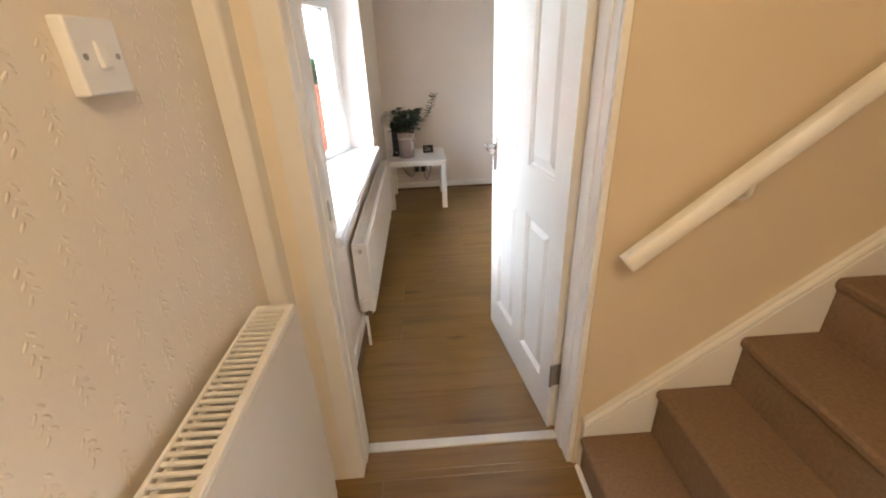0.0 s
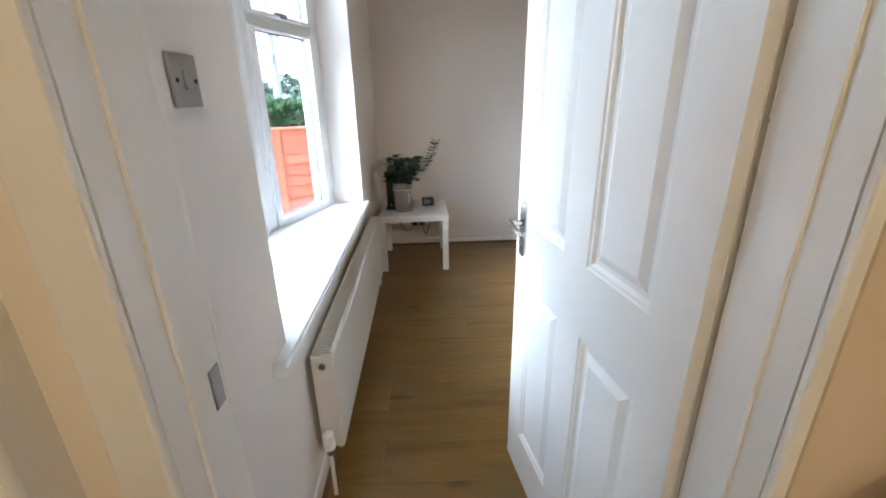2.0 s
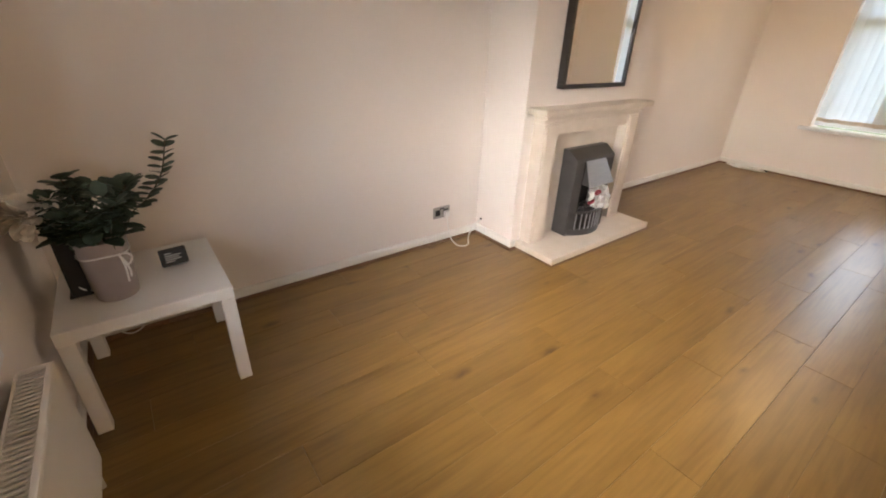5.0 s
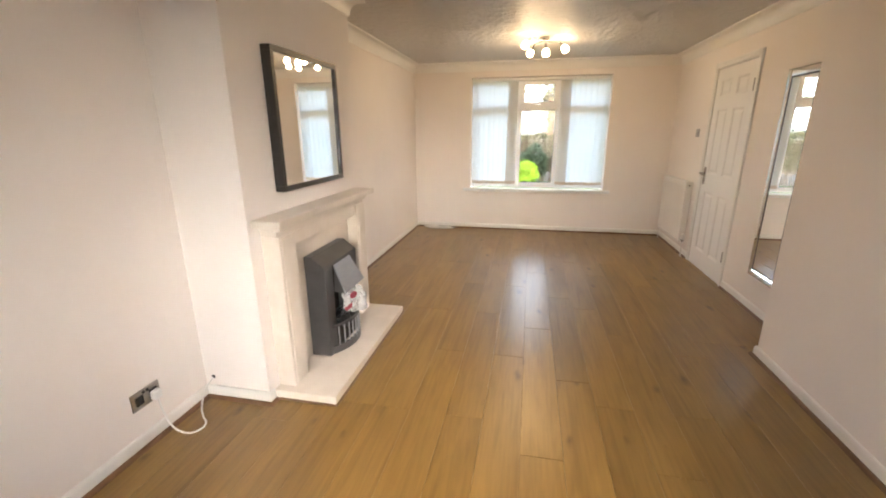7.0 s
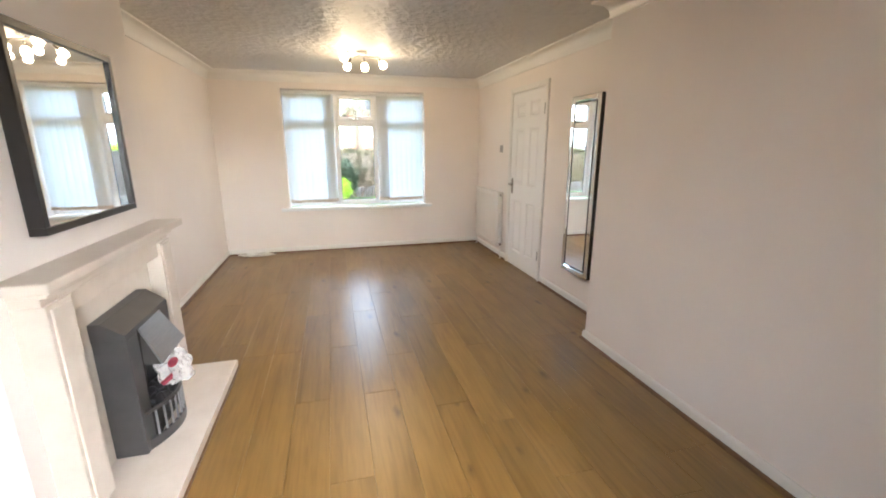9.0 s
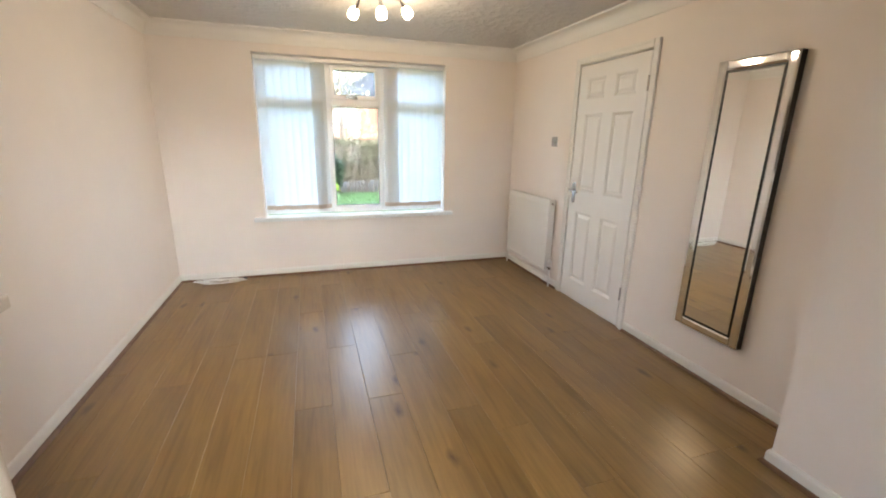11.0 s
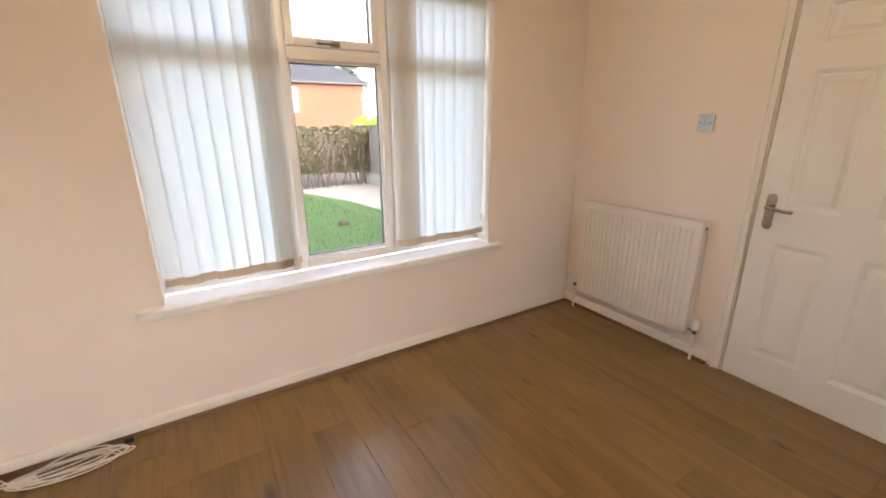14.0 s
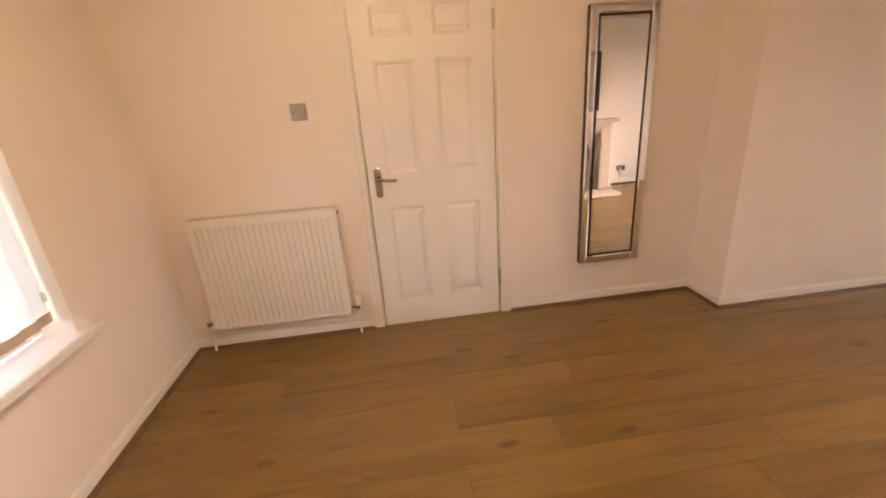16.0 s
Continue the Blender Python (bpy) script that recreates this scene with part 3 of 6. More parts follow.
panel_door(pose(D2_L + 0.012, Y_S + 0.006, 0.0), "door_2", "closed white six-panel door with chrome lever handle")


def architrave(bm, x0, x1, top, y, out, w=0.062, raised=True):
    """Moulded casing round an opening in a wall that faces out (+1 or -1 along y)."""
    for a, b, c, d in ((x0 - w, x0, 0, top + w), (x1, x1 + w, 0, top + w), (x0, x1, top, top + w)):
        slab(bm, a, b, *sorted((y, y + out * 0.014)), c, d, 0.004, 2)
        if not raised:
            continue
        if d - c > 1:
            a2, b2 = (a, a + 0.02) if a < x0 else (b - 0.02, b)
            slab(bm, a2, b2, *sorted((y + out * 0.013, y + out * 0.019)), c, d, 0.003, 2)
        else:
            slab(bm, a, b, *sorted((y + out * 0.013, y + out * 0.019)), d - 0.02, d, 0.003, 2)


DL, DR = -0.104, 0.626
fr = thing("door_frame_1", "white painted frame round the hall doorway", "door frame", kind="structure")
bm = bmesh.new()
architrave(bm, DL, DR, 1.995, 1.118, -1, 0.060, False)
part("casing", bm, M_TRIM, fr)
bm = bmesh.new()
slab(bm, -0.149, DL, 1.119, 1.252, 0, 2.03)
slab(bm, DR, 0.660, 1.119, 1.252, 0, 2.03)
slab(bm, DL, DR, 1.119, 1.252, 1.995, 2.03)
slab(bm, DL, DL + 0.005, 1.165, 1.205, 0, 1.995)
slab(bm, DR - 0.005, DR, 1.165, 1.205, 0, 1.995)
part("lining", bm, M_TRIM, fr)
bm = bmesh.new()
slab(bm, DL - 0.0005, DL + 0.0025, 1.218, 1.244, 0.935, 0.998, 0.001)
part("strike_plate", bm, M_STEEL, fr, "dull steel strike plate")
bm = bmesh.new()
architrave(bm, DL, 0.640, 1.995, 1.253, 1, 0.05)
part("casing", bm, M_TRIM, fr)

fr2 = thing("door_frame_2", "white painted frame round the closed door", "door frame", kind="structure")
bm = bmesh.new()
architrave(bm, D2_L - 0.003, D2_R + 0.003, 1.99, Y_S, 1, 0.05)
part("casing", bm, M_TRIM, fr2)
bm = bmesh.new()
for a, b, c, d in ((D2_L - 0.03, D2_L + 0.004, 0, 2.03), (D2_R - 0.004, D2_R + 0.03, 0, 2.03), (D2_L, D2_R, 1.985, 2.03)):
    slab(bm, a, b, 0.925, Y_S - 0.002, c, d)
part("lining", bm, M_TRIM, fr2)

bm = bmesh.new()
slab(bm, DL + 0.001, DR - 0.001, 1.205, 1.245, -0.002, 0.009, 0.004, 2)
solo("threshold_strip", bm, M_ALU, "silver metal threshold strip across the doorway floor", "threshold", kind="structure")

# ---- hall ----
def panel_radiator(m, L, H, depth, label, ribs=True, valve_end=0, double=True):
    """A pressed-steel radiator. Local x along it, y out from the wall, z up from its foot."""
    r = thing("radiator", label, "radiator", m)
    bm = bmesh.new()
    xs = [(0.0, depth - 0.012), (0.012, depth)]
    if ribs:
        n = int((L - 0.06) / 0.0345)
        st = (L - 0.06) / n
        for k in range(n):
            x = 0.03 + k * st
            xs += [(x, depth), (x + st * 0.28, depth), (x + st * 0.40, depth - 0.006), (x + st * 0.60, depth - 0.006), (x + st * 0.72, depth)]
    xs += [(L - 0.012, depth), (L, depth - 0.012)]
    zs = [(0.0, 0.010), (0.010, 0.0), (0.032, 0.0), (0.042, 1.0), (H - 0.055, 1.0), (H - 0.045, 0.0), (H - 0.008, 0.0), (H, 0.006)]
    grid = []
    for z, f in zs:
        row = []
        for x, y in xs:
            flat = depth if 0.012 <= x <= L - 0.012 else depth - 0.012
            yy = y if f == 1.0 else flat - f
            row.append(bm.verts.new((x, yy, z)))
        grid.append(row)
    for a, b in zip(grid, grid[1:]):
        for k in range(len(xs) - 1):
            bm.faces.new((a[k], a[k + 1], b[k + 1], b[k]))
    slab(bm, 0.004, L - 0.004, depth - 0.026, depth - 0.0125, 0.012, H - 0.01)
    part("front_panel", bm, M_RAD, r, smooth=False)
    bm = bmesh.new()
    slab(bm, 0.005, L - 0.005, 0.006, 0.018, 0.01, H - 0.012, 0.003)
    part("back_panel", bm, M_RAD, r)
    bm = bmesh.new()
    n = int(L / 0.03)
    for k in range(n):
        x = 0.03 + k * (L - 0.06) / n
        slab(bm, x, x + 0.002, 0.019, depth - 0.027, 0.05, H - 0.11)
    part("convector_fins", bm, M_RAD, r)
    for a, b in ((0.0, 0.016), (L - 0.016, L)):
        bm = bmesh.new()
        slab(bm, a, b, 0.002, depth - 0.001, 0.02, H + 0.002, 0.004, 2)
        part("side_cover", bm, M_RAD, r)
    bm = bmesh.new()
    slab(bm, 0.016, L - 0.016, depth - 0.016, depth + 0.0005, H - 0.004, H + 0.004, 0.002)
    slab(bm, 0.016, L - 0.016, 0.001, 0.010, H - 0.004, H + 0.004, 0.002)
    n = int((L - 0.05) / 0.0165)
    for k in range(n + 1):
        x = 0.022 + k * (L - 0.05) / n
        slab(bm, x, x + 0.006, 0.010, depth - 0.016, H - 0.002, H + 0.003)
    part("top_grille", bm, M_RAD, r, "white slotted top grille")
    for x, s in ((0.0, -1), (L, 1)):
        bm = bmesh.new()
        tube(bm, 0.011, 0.011, 0.008, pose(x, depth * 0.5, H - 0.035, 0, 90 * s, 0), 12)
        part("end_plug", bm, M_CHROME, r, "round chrome end plug", smooth=True)
    for end in (0, 1):
        x, s = (0.0, -1) if end == 0 else (L, 1)
        bm = bmesh.new()
        tube(bm, 0.009, 0.009, 0.045, pose(x, depth * 0.5, 0.04, 0, 90 * s, 0), 12)
        tube(bm, 0.013, 0.013, 0.030, pose(x + s * 0.040, depth * 0.5, 0.025), 12)
        v = part("valve", bm, M_CHROME, r, "chrome radiator valve", smooth=True)
        bm = bmesh.new()
        zf = -m.translation.z + 0.002
        tube(bm, 0.0075, 0.0075, 0.027 - zf, pose(x + s * 0.040, depth * 0.5, zf), 10)
        part("pipe", bm, M_RAD, v, "white painted pipe into the floor", smooth=True)
        bm = bmesh.new()
        if end == valve_end:
            tube(bm, 0.021, 0.019, 0.056, pose(x + s * 0.040, depth * 0.5, 0.054), 16)
            tube(bm, 0.019, 0.012, 0.007, pose(x + s * 0.040, depth * 0.5, 0.110), 16)
        else:
            tube(bm, 0.013, 0.012, 0.020, pose(x + s * 0.040, depth * 0.5, 0.054), 14)
        part("valve_cap", bm, M_PLASTIC, v, "white plastic valve head", smooth=True)
    return r


panel_radiator(pose(HALL_X + 0.022, 0.925, 0.17, 0, 0, -90), 1.36, 0.685, 0.090, "cream double-panel radiator with slotted top on the hall wall", ribs=False)
panel_radiator(pose(-0.2135, 3.600, 0.165, 0, 0, -90) @ pose(0, 0.018, 0), 1.70, 0.39, 0.078, "long low white radiator under the bow window", ribs=False, valve_end=1)
panel_radiator(pose(5.650, Y_S + 0.012, 0.150, 0, 0, 0), 0.824, 0.694, 0.068, "white ribbed panel radiator beside the closed door", valve_end=0)


def switch_plate(m, name, label, metal, rockers=1, w=0.087, h=0.087, deep=0.008):
    """A wall switch. Local x across, y out of the wall, z up; its centre is the origin."""
    s = thing(name, label, "light switch", m)
    mat = M_STEEL if metal else M_PLASTIC
    bm = bmesh.new()
    slab(bm, -w / 2, w / 2, 0.0, deep, -h / 2, h / 2, 0.003, 2)
    part("plate", bm, mat, s)
    for k in range(rockers):
        bm = bmesh.new()
        x = (k - (rockers - 1) / 2) * 0.024
        slab(bm, x - 0.0095, x + 0.0095, deep - 0.002, deep + 0.005, -0.016, 0.016, 0.002, 2, pose(0, 0, 0, 6, 0, 0))
        part("rocker", bm, mat, s, "raised switch rocker")
    for x in (-0.030, 0.030):
        bm = bmesh.new()
        tube(bm, 0.004, 0.004, 0.0022, pose(x, deep - 0.001, 0, -90, 0, 0), 10)
        part("screw", bm, M_STEEL if not metal else M_DARK, s)
    return s


switch_plate(pose(HALL_X, 0.713, 1.375, 0, 0, -90), "light_switch", "white plastic single light switch on hall wallpaper", False, 1, 0.090, 0.090, 0.020)
switch_plate(pose(X_W, 1.528, 1.376, 0, 0, -90), "light_switch", "brushed steel light switch on the living room wall", True)
switch_plate(pose(5.771, Y_S, 1.374), "light_switch", "brushed steel double light switch beside the closed door", True, 2)

# embossed leaf sprigs of the hall paper
random.seed(5)
bm = bmesh.new()
bmesh.ops.create_icosphere(bm, subdivisions=1, radius=1.0)
sprig_v, sprig_f = [v.co.copy() for v in bm.verts], [[v.index for v in f.verts] for f in bm.faces]
bm.free()
vs, fs = [], []
for i in range(-2, 32):
    for j in range(0, 26):
        y = -0.8 + i * 0.058 + (j % 2) * 0.029
        z = 0.35 + j * 0.072
        if y > 0.985 or z > 2.2 or (abs(y - 0.713) < 0.06 and -0.11 < z - 1.375 < 0.06):
            continue
        for k in range(6):
            mm = pose(HALL_X + 0.0003, y + (0.006 if k % 2 else -0.006), z + k * 0.0082, (40 if k % 2 else -40) + random.uniform(-6, 6), 0, 0) @ Matrix.Diagonal((0.0006, 0.0030, 0.0078, 1))
            i0 = len(vs)
            vs += [tuple(mm @ v) for v in sprig_v]
            fs += [[q + i0 for q in f] for f in sprig_f]
me = bpy.data.meshes.new("wallpaper_relief")
me.from_pydata(vs, [], fs)
me.materials.append(M_HALL)
me.shade_smooth()
tagged(new("wallpaper_relief", me), "raised leaf sprigs embossed on beige wallpaper", "wallpaper", kind="stuff")

# boxed corner beside the hall doorway
bm = bmesh.new()
slab(bm, HALL_X - 0.01, -0.204, 1.045, 1.118, 0, CEIL, 0.010, 4)
solo("corner_boxing", bm, M_TRIM, "cream painted moulded boxing in the hall corner", "trim", kind="structure")
structure("hall_wall_return", [(HALL_X, -0.15, 1.106, 1.1185, -0.05, CEIL)], M_HALL, "narrow papered return beside the hall door")

# stairs: carpeted, rising to the east along the wall
RISE, GO, X0, Z1 = 0.190, 0.228, 0.664, 0.166
st = thing("staircase", "straight staircase covered in tan carpet", "stairs", kind="structure")
for k in range(8):
    top, x = Z1 + k * RISE, X0 + k * GO
    bm = bmesh.new()
    prof = [(0.0, top - (Z1 if k == 0 else RISE) + 0.001), (0.0, top - 0.045), (-0.012, top - 0.028), (-0.013, top - 0.012), (-0.006, top - 0.002), (0.006, top), (GO + 0.004, top), (GO + 0.004, top - (Z1 if k == 0 else RISE) + 0.001)]
    ring0 = [bm.verts.new((x + u, 0.002, w)) for u, w in prof]
    ring1 = [bm.verts.new((x + u, 1.072, w)) for u, w in prof]
    bm.faces.new(ring0)
    bm.faces.new(ring1[::-1])
    for a in range(len(prof)):
        bm.faces.new((ring0[a], ring1[a], ring1[(a + 1) % len(prof)], ring0[(a + 1) % len(prof)]))
    part("step", bm, M_CARPET, st, smooth=False)
    if k:
        bm = bmesh.new()
        slab(bm, x + 0.004, x + GO, 0.004, 1.07, 0.0, top - RISE)
        part("step_core", bm, M_TRIM, st)
bm = bmesh.new()
SL = RISE / GO
a = [(X0 - 0.004, 0.0), (X0 - 0.004, 0.226), (X0 + 2.0, 0.226 + 2.004 * SL), (X0 + 2.0, 0.0)]
for y0, y1 in ((1.074, 1.099),):
    v0 = [bm.verts.new((x, y0, z)) for x, z in a]
    v1 = [bm.verts.new((x, y1, z)) for x, z in a]
    bm.faces.new(v0)
    bm.faces.new(v1[::-1])
    for k in range(4):
        bm.faces.new((v0[k], v1[k], v1[(k + 1) % 4], v0[(k + 1) % 4]))
part("string_board", bm, M_TRIM, st, "white painted sloping string board")
bm = bmesh.new()
pipe(bm, [(X0 - 0.003, 1.074, 0.222), (X0 + 2.0, 1.074, 0.222 + 2.003 * SL)], 0.011, 8)
pipe(bm, [(X0 - 0.003, 1.073, 0.194), (X0 + 2.0, 1.073, 0.194 + 2.003 * SL)], 0.006, 6)
part("string_moulding", bm, M_TRIM, st, "cream moulding along the string board")
bm = bmesh.new()
slab(bm, 0.648, 0.666, 0.0, 1.085, 0.0, 0.016, 0.005, 2)
solo("stair_bead", bm, M_TRIM, "cream bead at the foot of the stairs", "trim", kind="structure")

hr = thing("handrail", "white painted wooden handrail on the stair wall", "handrail")
bm = bmesh.new()
d = Vector((GO, 0, RISE)).normalized()
start = Vector((0.690, 1.033, 0.848))
mm = Matrix.Translation(start) @ Matrix.Rotation(-math.atan2(RISE, GO), 4, "Y")
prof = [(-0.020, -0.017), (0.020, -0.017), (0.023, -0.006), (0.022, 0.012), (0.014, 0.024), (0.0, 0.028), (-0.014, 0.024), (-0.022, 0.012), (-0.023, -0.006)]
ends = [[bm.verts.new(mm @ Vector((x, s * u, w))) for u, w in prof] for x, s in ((-0.006, 0.82), (0.0, 0.98), (0.006, 1.0), (2.0, 1.0))]
for r0, r1 in zip(ends, ends[1:]):
    for k in range(len(prof)):
        bm.faces.new((r0[k], r0[(k + 1) % len(prof)], r1[(k + 1) % len(prof)], r1[k]))
bm.faces.new(ends[0][::-1])
bm.faces.new(ends[-1])
part("rail", bm, M_TRIM, hr, smooth=True)
for s in (0.36, 1.5):
    p = start + d * s
    bm = bmesh.new()
    pipe(bm, smooth_line([(p.x, p.y, p.z - 0.012), (p.x, p.y, p.z - 0.058), (p.x, p.y + 0.02, p.z - 0.075), (p.x, 1.098, p.z - 0.075)], 4), 0.0075, 8)
    tube(bm, 0.019, 0.016, 0.006, pose(p.x, 1.099, p.z - 0.075, 90, 0, 0), 14)
    part("bracket", bm, M_TRIM, hr, "painted metal rail bracket", smooth=True)

# ---- side table and what stands on it ----
TX, TY, TH = 0.105, 4.172, 0.465
tb = thing("side_table", "square white laminate side table with thick legs", "side table", pose(TX, TY, 0))
M_TABLE = material("white_table_laminate", (0.80, 0.785, 0.76), 0.42, vary=0.03, scale=5)
bm = bmesh.new()
slab(bm, -0.275, 0.275, -0.275, 0.275, TH - 0.05, TH, 0.002)
part("tabletop", bm, M_TABLE, tb)
for sx in (-1, 1):
    for sy in (-1, 1):
        bm = bmesh.new()
        slab(bm, sx * 0.25 - 0.0245, sx * 0.25 + 0.0245, sy * 0.25 - 0.0245, sy * 0.25 + 0.0245, 0, TH - 0.0505, 0.002)
        part("leg", bm, M_TABLE, tb)

PX, PY = 0.020, 4.085
M_POT = material("grey_pink_tin", (0.36, 0.30, 0.28), 0.45, vary=0.12, scale=12, bump=0.1, bump_scale=60)
M_RIBBON = material("white_ribbon", (0.78, 0.74, 0.72), 0.5, vary=0.05, scale=30)
pot = thing("flower_pot", "mauve-grey tin flower pot tied with white ribbon", "flower pot", pose(PX, PY, TH))
bm = bmesh.new()
rings = [(0.066, 0.0), (0.068, 0.004), (0.079, 0.222), (0.082, 0.227), (0.082, 0.233), (0.077, 0.234), (0.074, 0.19)]
seg = 28
rr = [[bm.verts.new((r * math.cos(2 * math.pi * k / seg), r * math.sin(2 * math.pi * k / seg), z)) for k in range(seg)] for r, z in rings]
for a, b in zip(rr, rr[1:]):
    for k in range(seg):
        bm.faces.new((a[k], a[(k + 1) % seg], b[(k + 1) % seg], b[k]))
bm.faces.new(rr[0][::-1])
bm.faces.new(rr[-1])
part("pot", bm, M_POT, pot, smooth=True)
bm = bmesh.new()
pipe(bm, [(0.0775 * math.cos(a), 0.0775 * math.sin(a), 0.180 + 0.004 * math.sin(3 * a)) for a in [2 * math.pi * k / 40 for k in range(41)]], 0.0035, 6)
for pts in ([(0.045, -0.066, 0.180), (0.066, -0.082, 0.187), (0.078, -0.078, 0.168), (0.062, -0.074, 0.140), (0.045, -0.070, 0.176)], [(0.045, -0.066, 0.180), (0.050, -0.070, 0.13), (0.047, -0.069, 0.07)], [(0.043, -0.067, 0.178), (0.060, -0.066, 0.12), (0.058, -0.062, 0.085)]):
    pipe(bm, smooth_line(pts, 5), 0.0036, 6)
part("ribbon", bm, M_RIBBON, pot, "thin white ribbon tied in a bow", smooth=True)

M_LEAF = material("eucalyptus_leaf", (0.075, 0.115, 0.085), 0.55, vary=0.5, scale=25, colour2=(0.035, 0.06, 0.045))
M_LEAF2 = material("dark_green_leaf", (0.03, 0.055, 0.03), 0.5, vary=0.4, scale=25)
M_STEM = material("brown_stem", (0.08, 0.065, 0.04), 0.7, vary=0.3, scale=30)
M_PETAL = material("cream_petal", (0.72, 0.66, 0.58), 0.6, vary=0.15, scale=30)


def leaf(bm, p, d, up, length, width, curl=0.15, round_end=False):
    """A cupped leaf from p along d."""
    d = Vector(d).normalized()
    s = d.cross(Vector(up))
    s = s.normalized() if s.length > 1e-4 else Vector((1, 0, 0))
    n = s.cross(d)
    rows = []
    shape = [(0.0, 0.15), (0.25, 0.85), (0.55, 1.0), (0.82, 0.75 if round_end else 0.5), (1.0, 0.2 if round_end else 0.04)]
    for f, w in shape:
        c = Vector(p) + d * (length * f) + n * (-curl * length * f * f)
        rows.append((bm.verts.new(c - s * width * w * 0.5 + n * 0.06 * width), bm.verts.new(c), bm.verts.new(c + s * width * w * 0.5 + n * 0.06 * width)))
    for a, b in zip(rows, rows[1:]):
        bm.faces.new((a[0], a[1], b[1], b[0]))
        bm.faces.new((a[1], a[2], b[2], b[1]))


random.seed(11)
fl = thing("flower_arrangement", "artificial eucalyptus and cream flowers standing in the pot", "flowers", pose(PX, PY, TH + 0.212) @ Matrix.Diagonal((1.28, 1.28, 1.30, 1)))
stems = []
for k in range(15):
    a = 2 * math.pi * k / 15 + random.uniform(-0.2, 0.2)
    r = random.uniform(0.04, 0.14)
    h = random.uniform(0.06, 0.155)
    stems.append(((0.05 * math.cos(a), 0.05 * math.sin(a), -0.05), (r * 0.6 * math.cos(a), r * 0.6 * math.sin(a), h * 0.6), (r * math.cos(a), r * math.sin(a), h)))
long_stem = [(0.03, 0.0, -0.05), (0.085, 0.0, 0.06), (0.135, 0.01, 0.10), (0.185, 0.01, 0.165), (0.215, 0.01, 0.255)]
bm = bmesh.new()
for s in stems:
    pipe(bm, smooth_line(s, 4), 0.0016, 5)
pipe(bm, smooth_line(long_stem, 5), 0.0018, 5)
part("stem", bm, M_STEM, fl)
bm = bmesh.new()
for s in stems:
    for q in smooth_line(s, 4)[3:]:
        for _ in range(5):
            dd = Vector((random.uniform(-1, 1), random.uniform(-1, 1), random.uniform(-0.3, 1)))
            leaf(bm, q, dd, (0, 0, 1), random.uniform(0.034, 0.054), random.uniform(0.034, 0.050), 0.2, True)
for q in smooth_line(long_stem, 5)[7:]:
    for sg in (-1, 1):
        leaf(bm, q, (sg * random.uniform(0.5, 1), random.uniform(-0.7, 0.7), random.uniform(0.1, 0.7)), (0, 0, 1), 0.036, 0.040, 0.1, True)
part("eucalyptus_leaves", bm, M_LEAF, fl, "dusty green round leaves")
bm = bmesh.new()
for k in range(22):
    a = random.uniform(0, 2 * math.pi)
    p = Vector((0.05 * math.cos(a), 0.05 * math.sin(a), random.uniform(0.0, 0.07)))
    leaf(bm, p, (math.cos(a), math.sin(a), random.uniform(0.1, 1.0)), (0, 0, 1), random.uniform(0.05, 0.08), random.uniform(0.04, 0.055), 0.3, True)
part("dark_leaves", bm, M_LEAF2, fl, "dark green broad leaves")
for p, r in (((-0.110, -0.05, 0.115), 0.058), ((-0.06, -0.06, 0.150), 0.022), ((0.035, -0.08, 0.135), 0.018)):
    bm = bmesh.new()
    for k in range(70 if r > 0.03 else 24):
        a, b = random.uniform(0, 2 * math.pi), math.acos(random.uniform(-0.5, 1))
        n = Vector((math.sin(b) * math.cos(a), math.sin(b) * math.sin(a), math.cos(b)))
        leaf(bm, Vector(p) + n * r * 0.35, n + Vector((random.uniform(-0.4, 0.4), random.uniform(-0.4, 0.4), random.uniform(-0.2, 0.4))), (0, 0, 1), r * 0.75, r * 0.5, 0.3, True)
    part("flower_head", bm, M_PETAL, fl, "cream many-petalled flower head")

rt = thing("router", "slim black upright router on the white table", "router", pose(-0.085, 4.17, TH))
bm = bmesh.new()
slab(bm, -0.028, 0.028, -0.07, 0.07, 0.012, 0.31, 0.008, 2)
part("case", bm, M_BLACK, rt)
bm = bmesh.new()
slab(bm, -0.04, 0.04, -0.05, 0.05, 0.0, 0.012, 0.004, 2)
part("foot", bm, M_BLACK, rt)

cl = thing("smart_meter", "small black display unit propped on the white table", "display", pose(0.225, 4.21, TH, 0, 0, 6) @ Matrix.Diagonal((1.2, 1.2, 1.2, 1)))
bm = bmesh.new()
slab(bm, -0.042, 0.042, -0.008, 0.010, 0.0, 0.062, 0.005, 2, pose(0, 0, 0.002, -14, 0, 0))
slab(bm, -0.02, 0.02, 0.008, 0.042, 0.0, 0.010, 0.003, 2)
part("case", bm, M_BLACK, cl)
bm = bmesh.new()
slab(bm, -0.034, 0.034, -0.0095, -0.0080, 0.010, 0.054, 0, 1, pose(0, 0, 0.002, -14, 0, 0))
scr = part("screen", bm, material("grey_screen", (0.05, 0.055, 0.06), 0.2, vary=0.2, scale=40), cl, "dim grey display with small unreadable lines")
bm = bmesh.new()
for k, (w, z) in enumerate(((0.022, 0.046), (0.05, 0.038), (0.044, 0.031), (0.05, 0.024), (0.03, 0.017))):
    slab(bm, -0.028, -0.028 + w, -0.0101, -0.0096, z - 0.0015, z + 0.0015, 0, 1, pose(0, 0, 0.002, -14, 0, 0))
part("text_line", bm, material("pale_display_marks", (0.4, 0.4, 0.4), 0.5), scr, "pale unreadable bars")


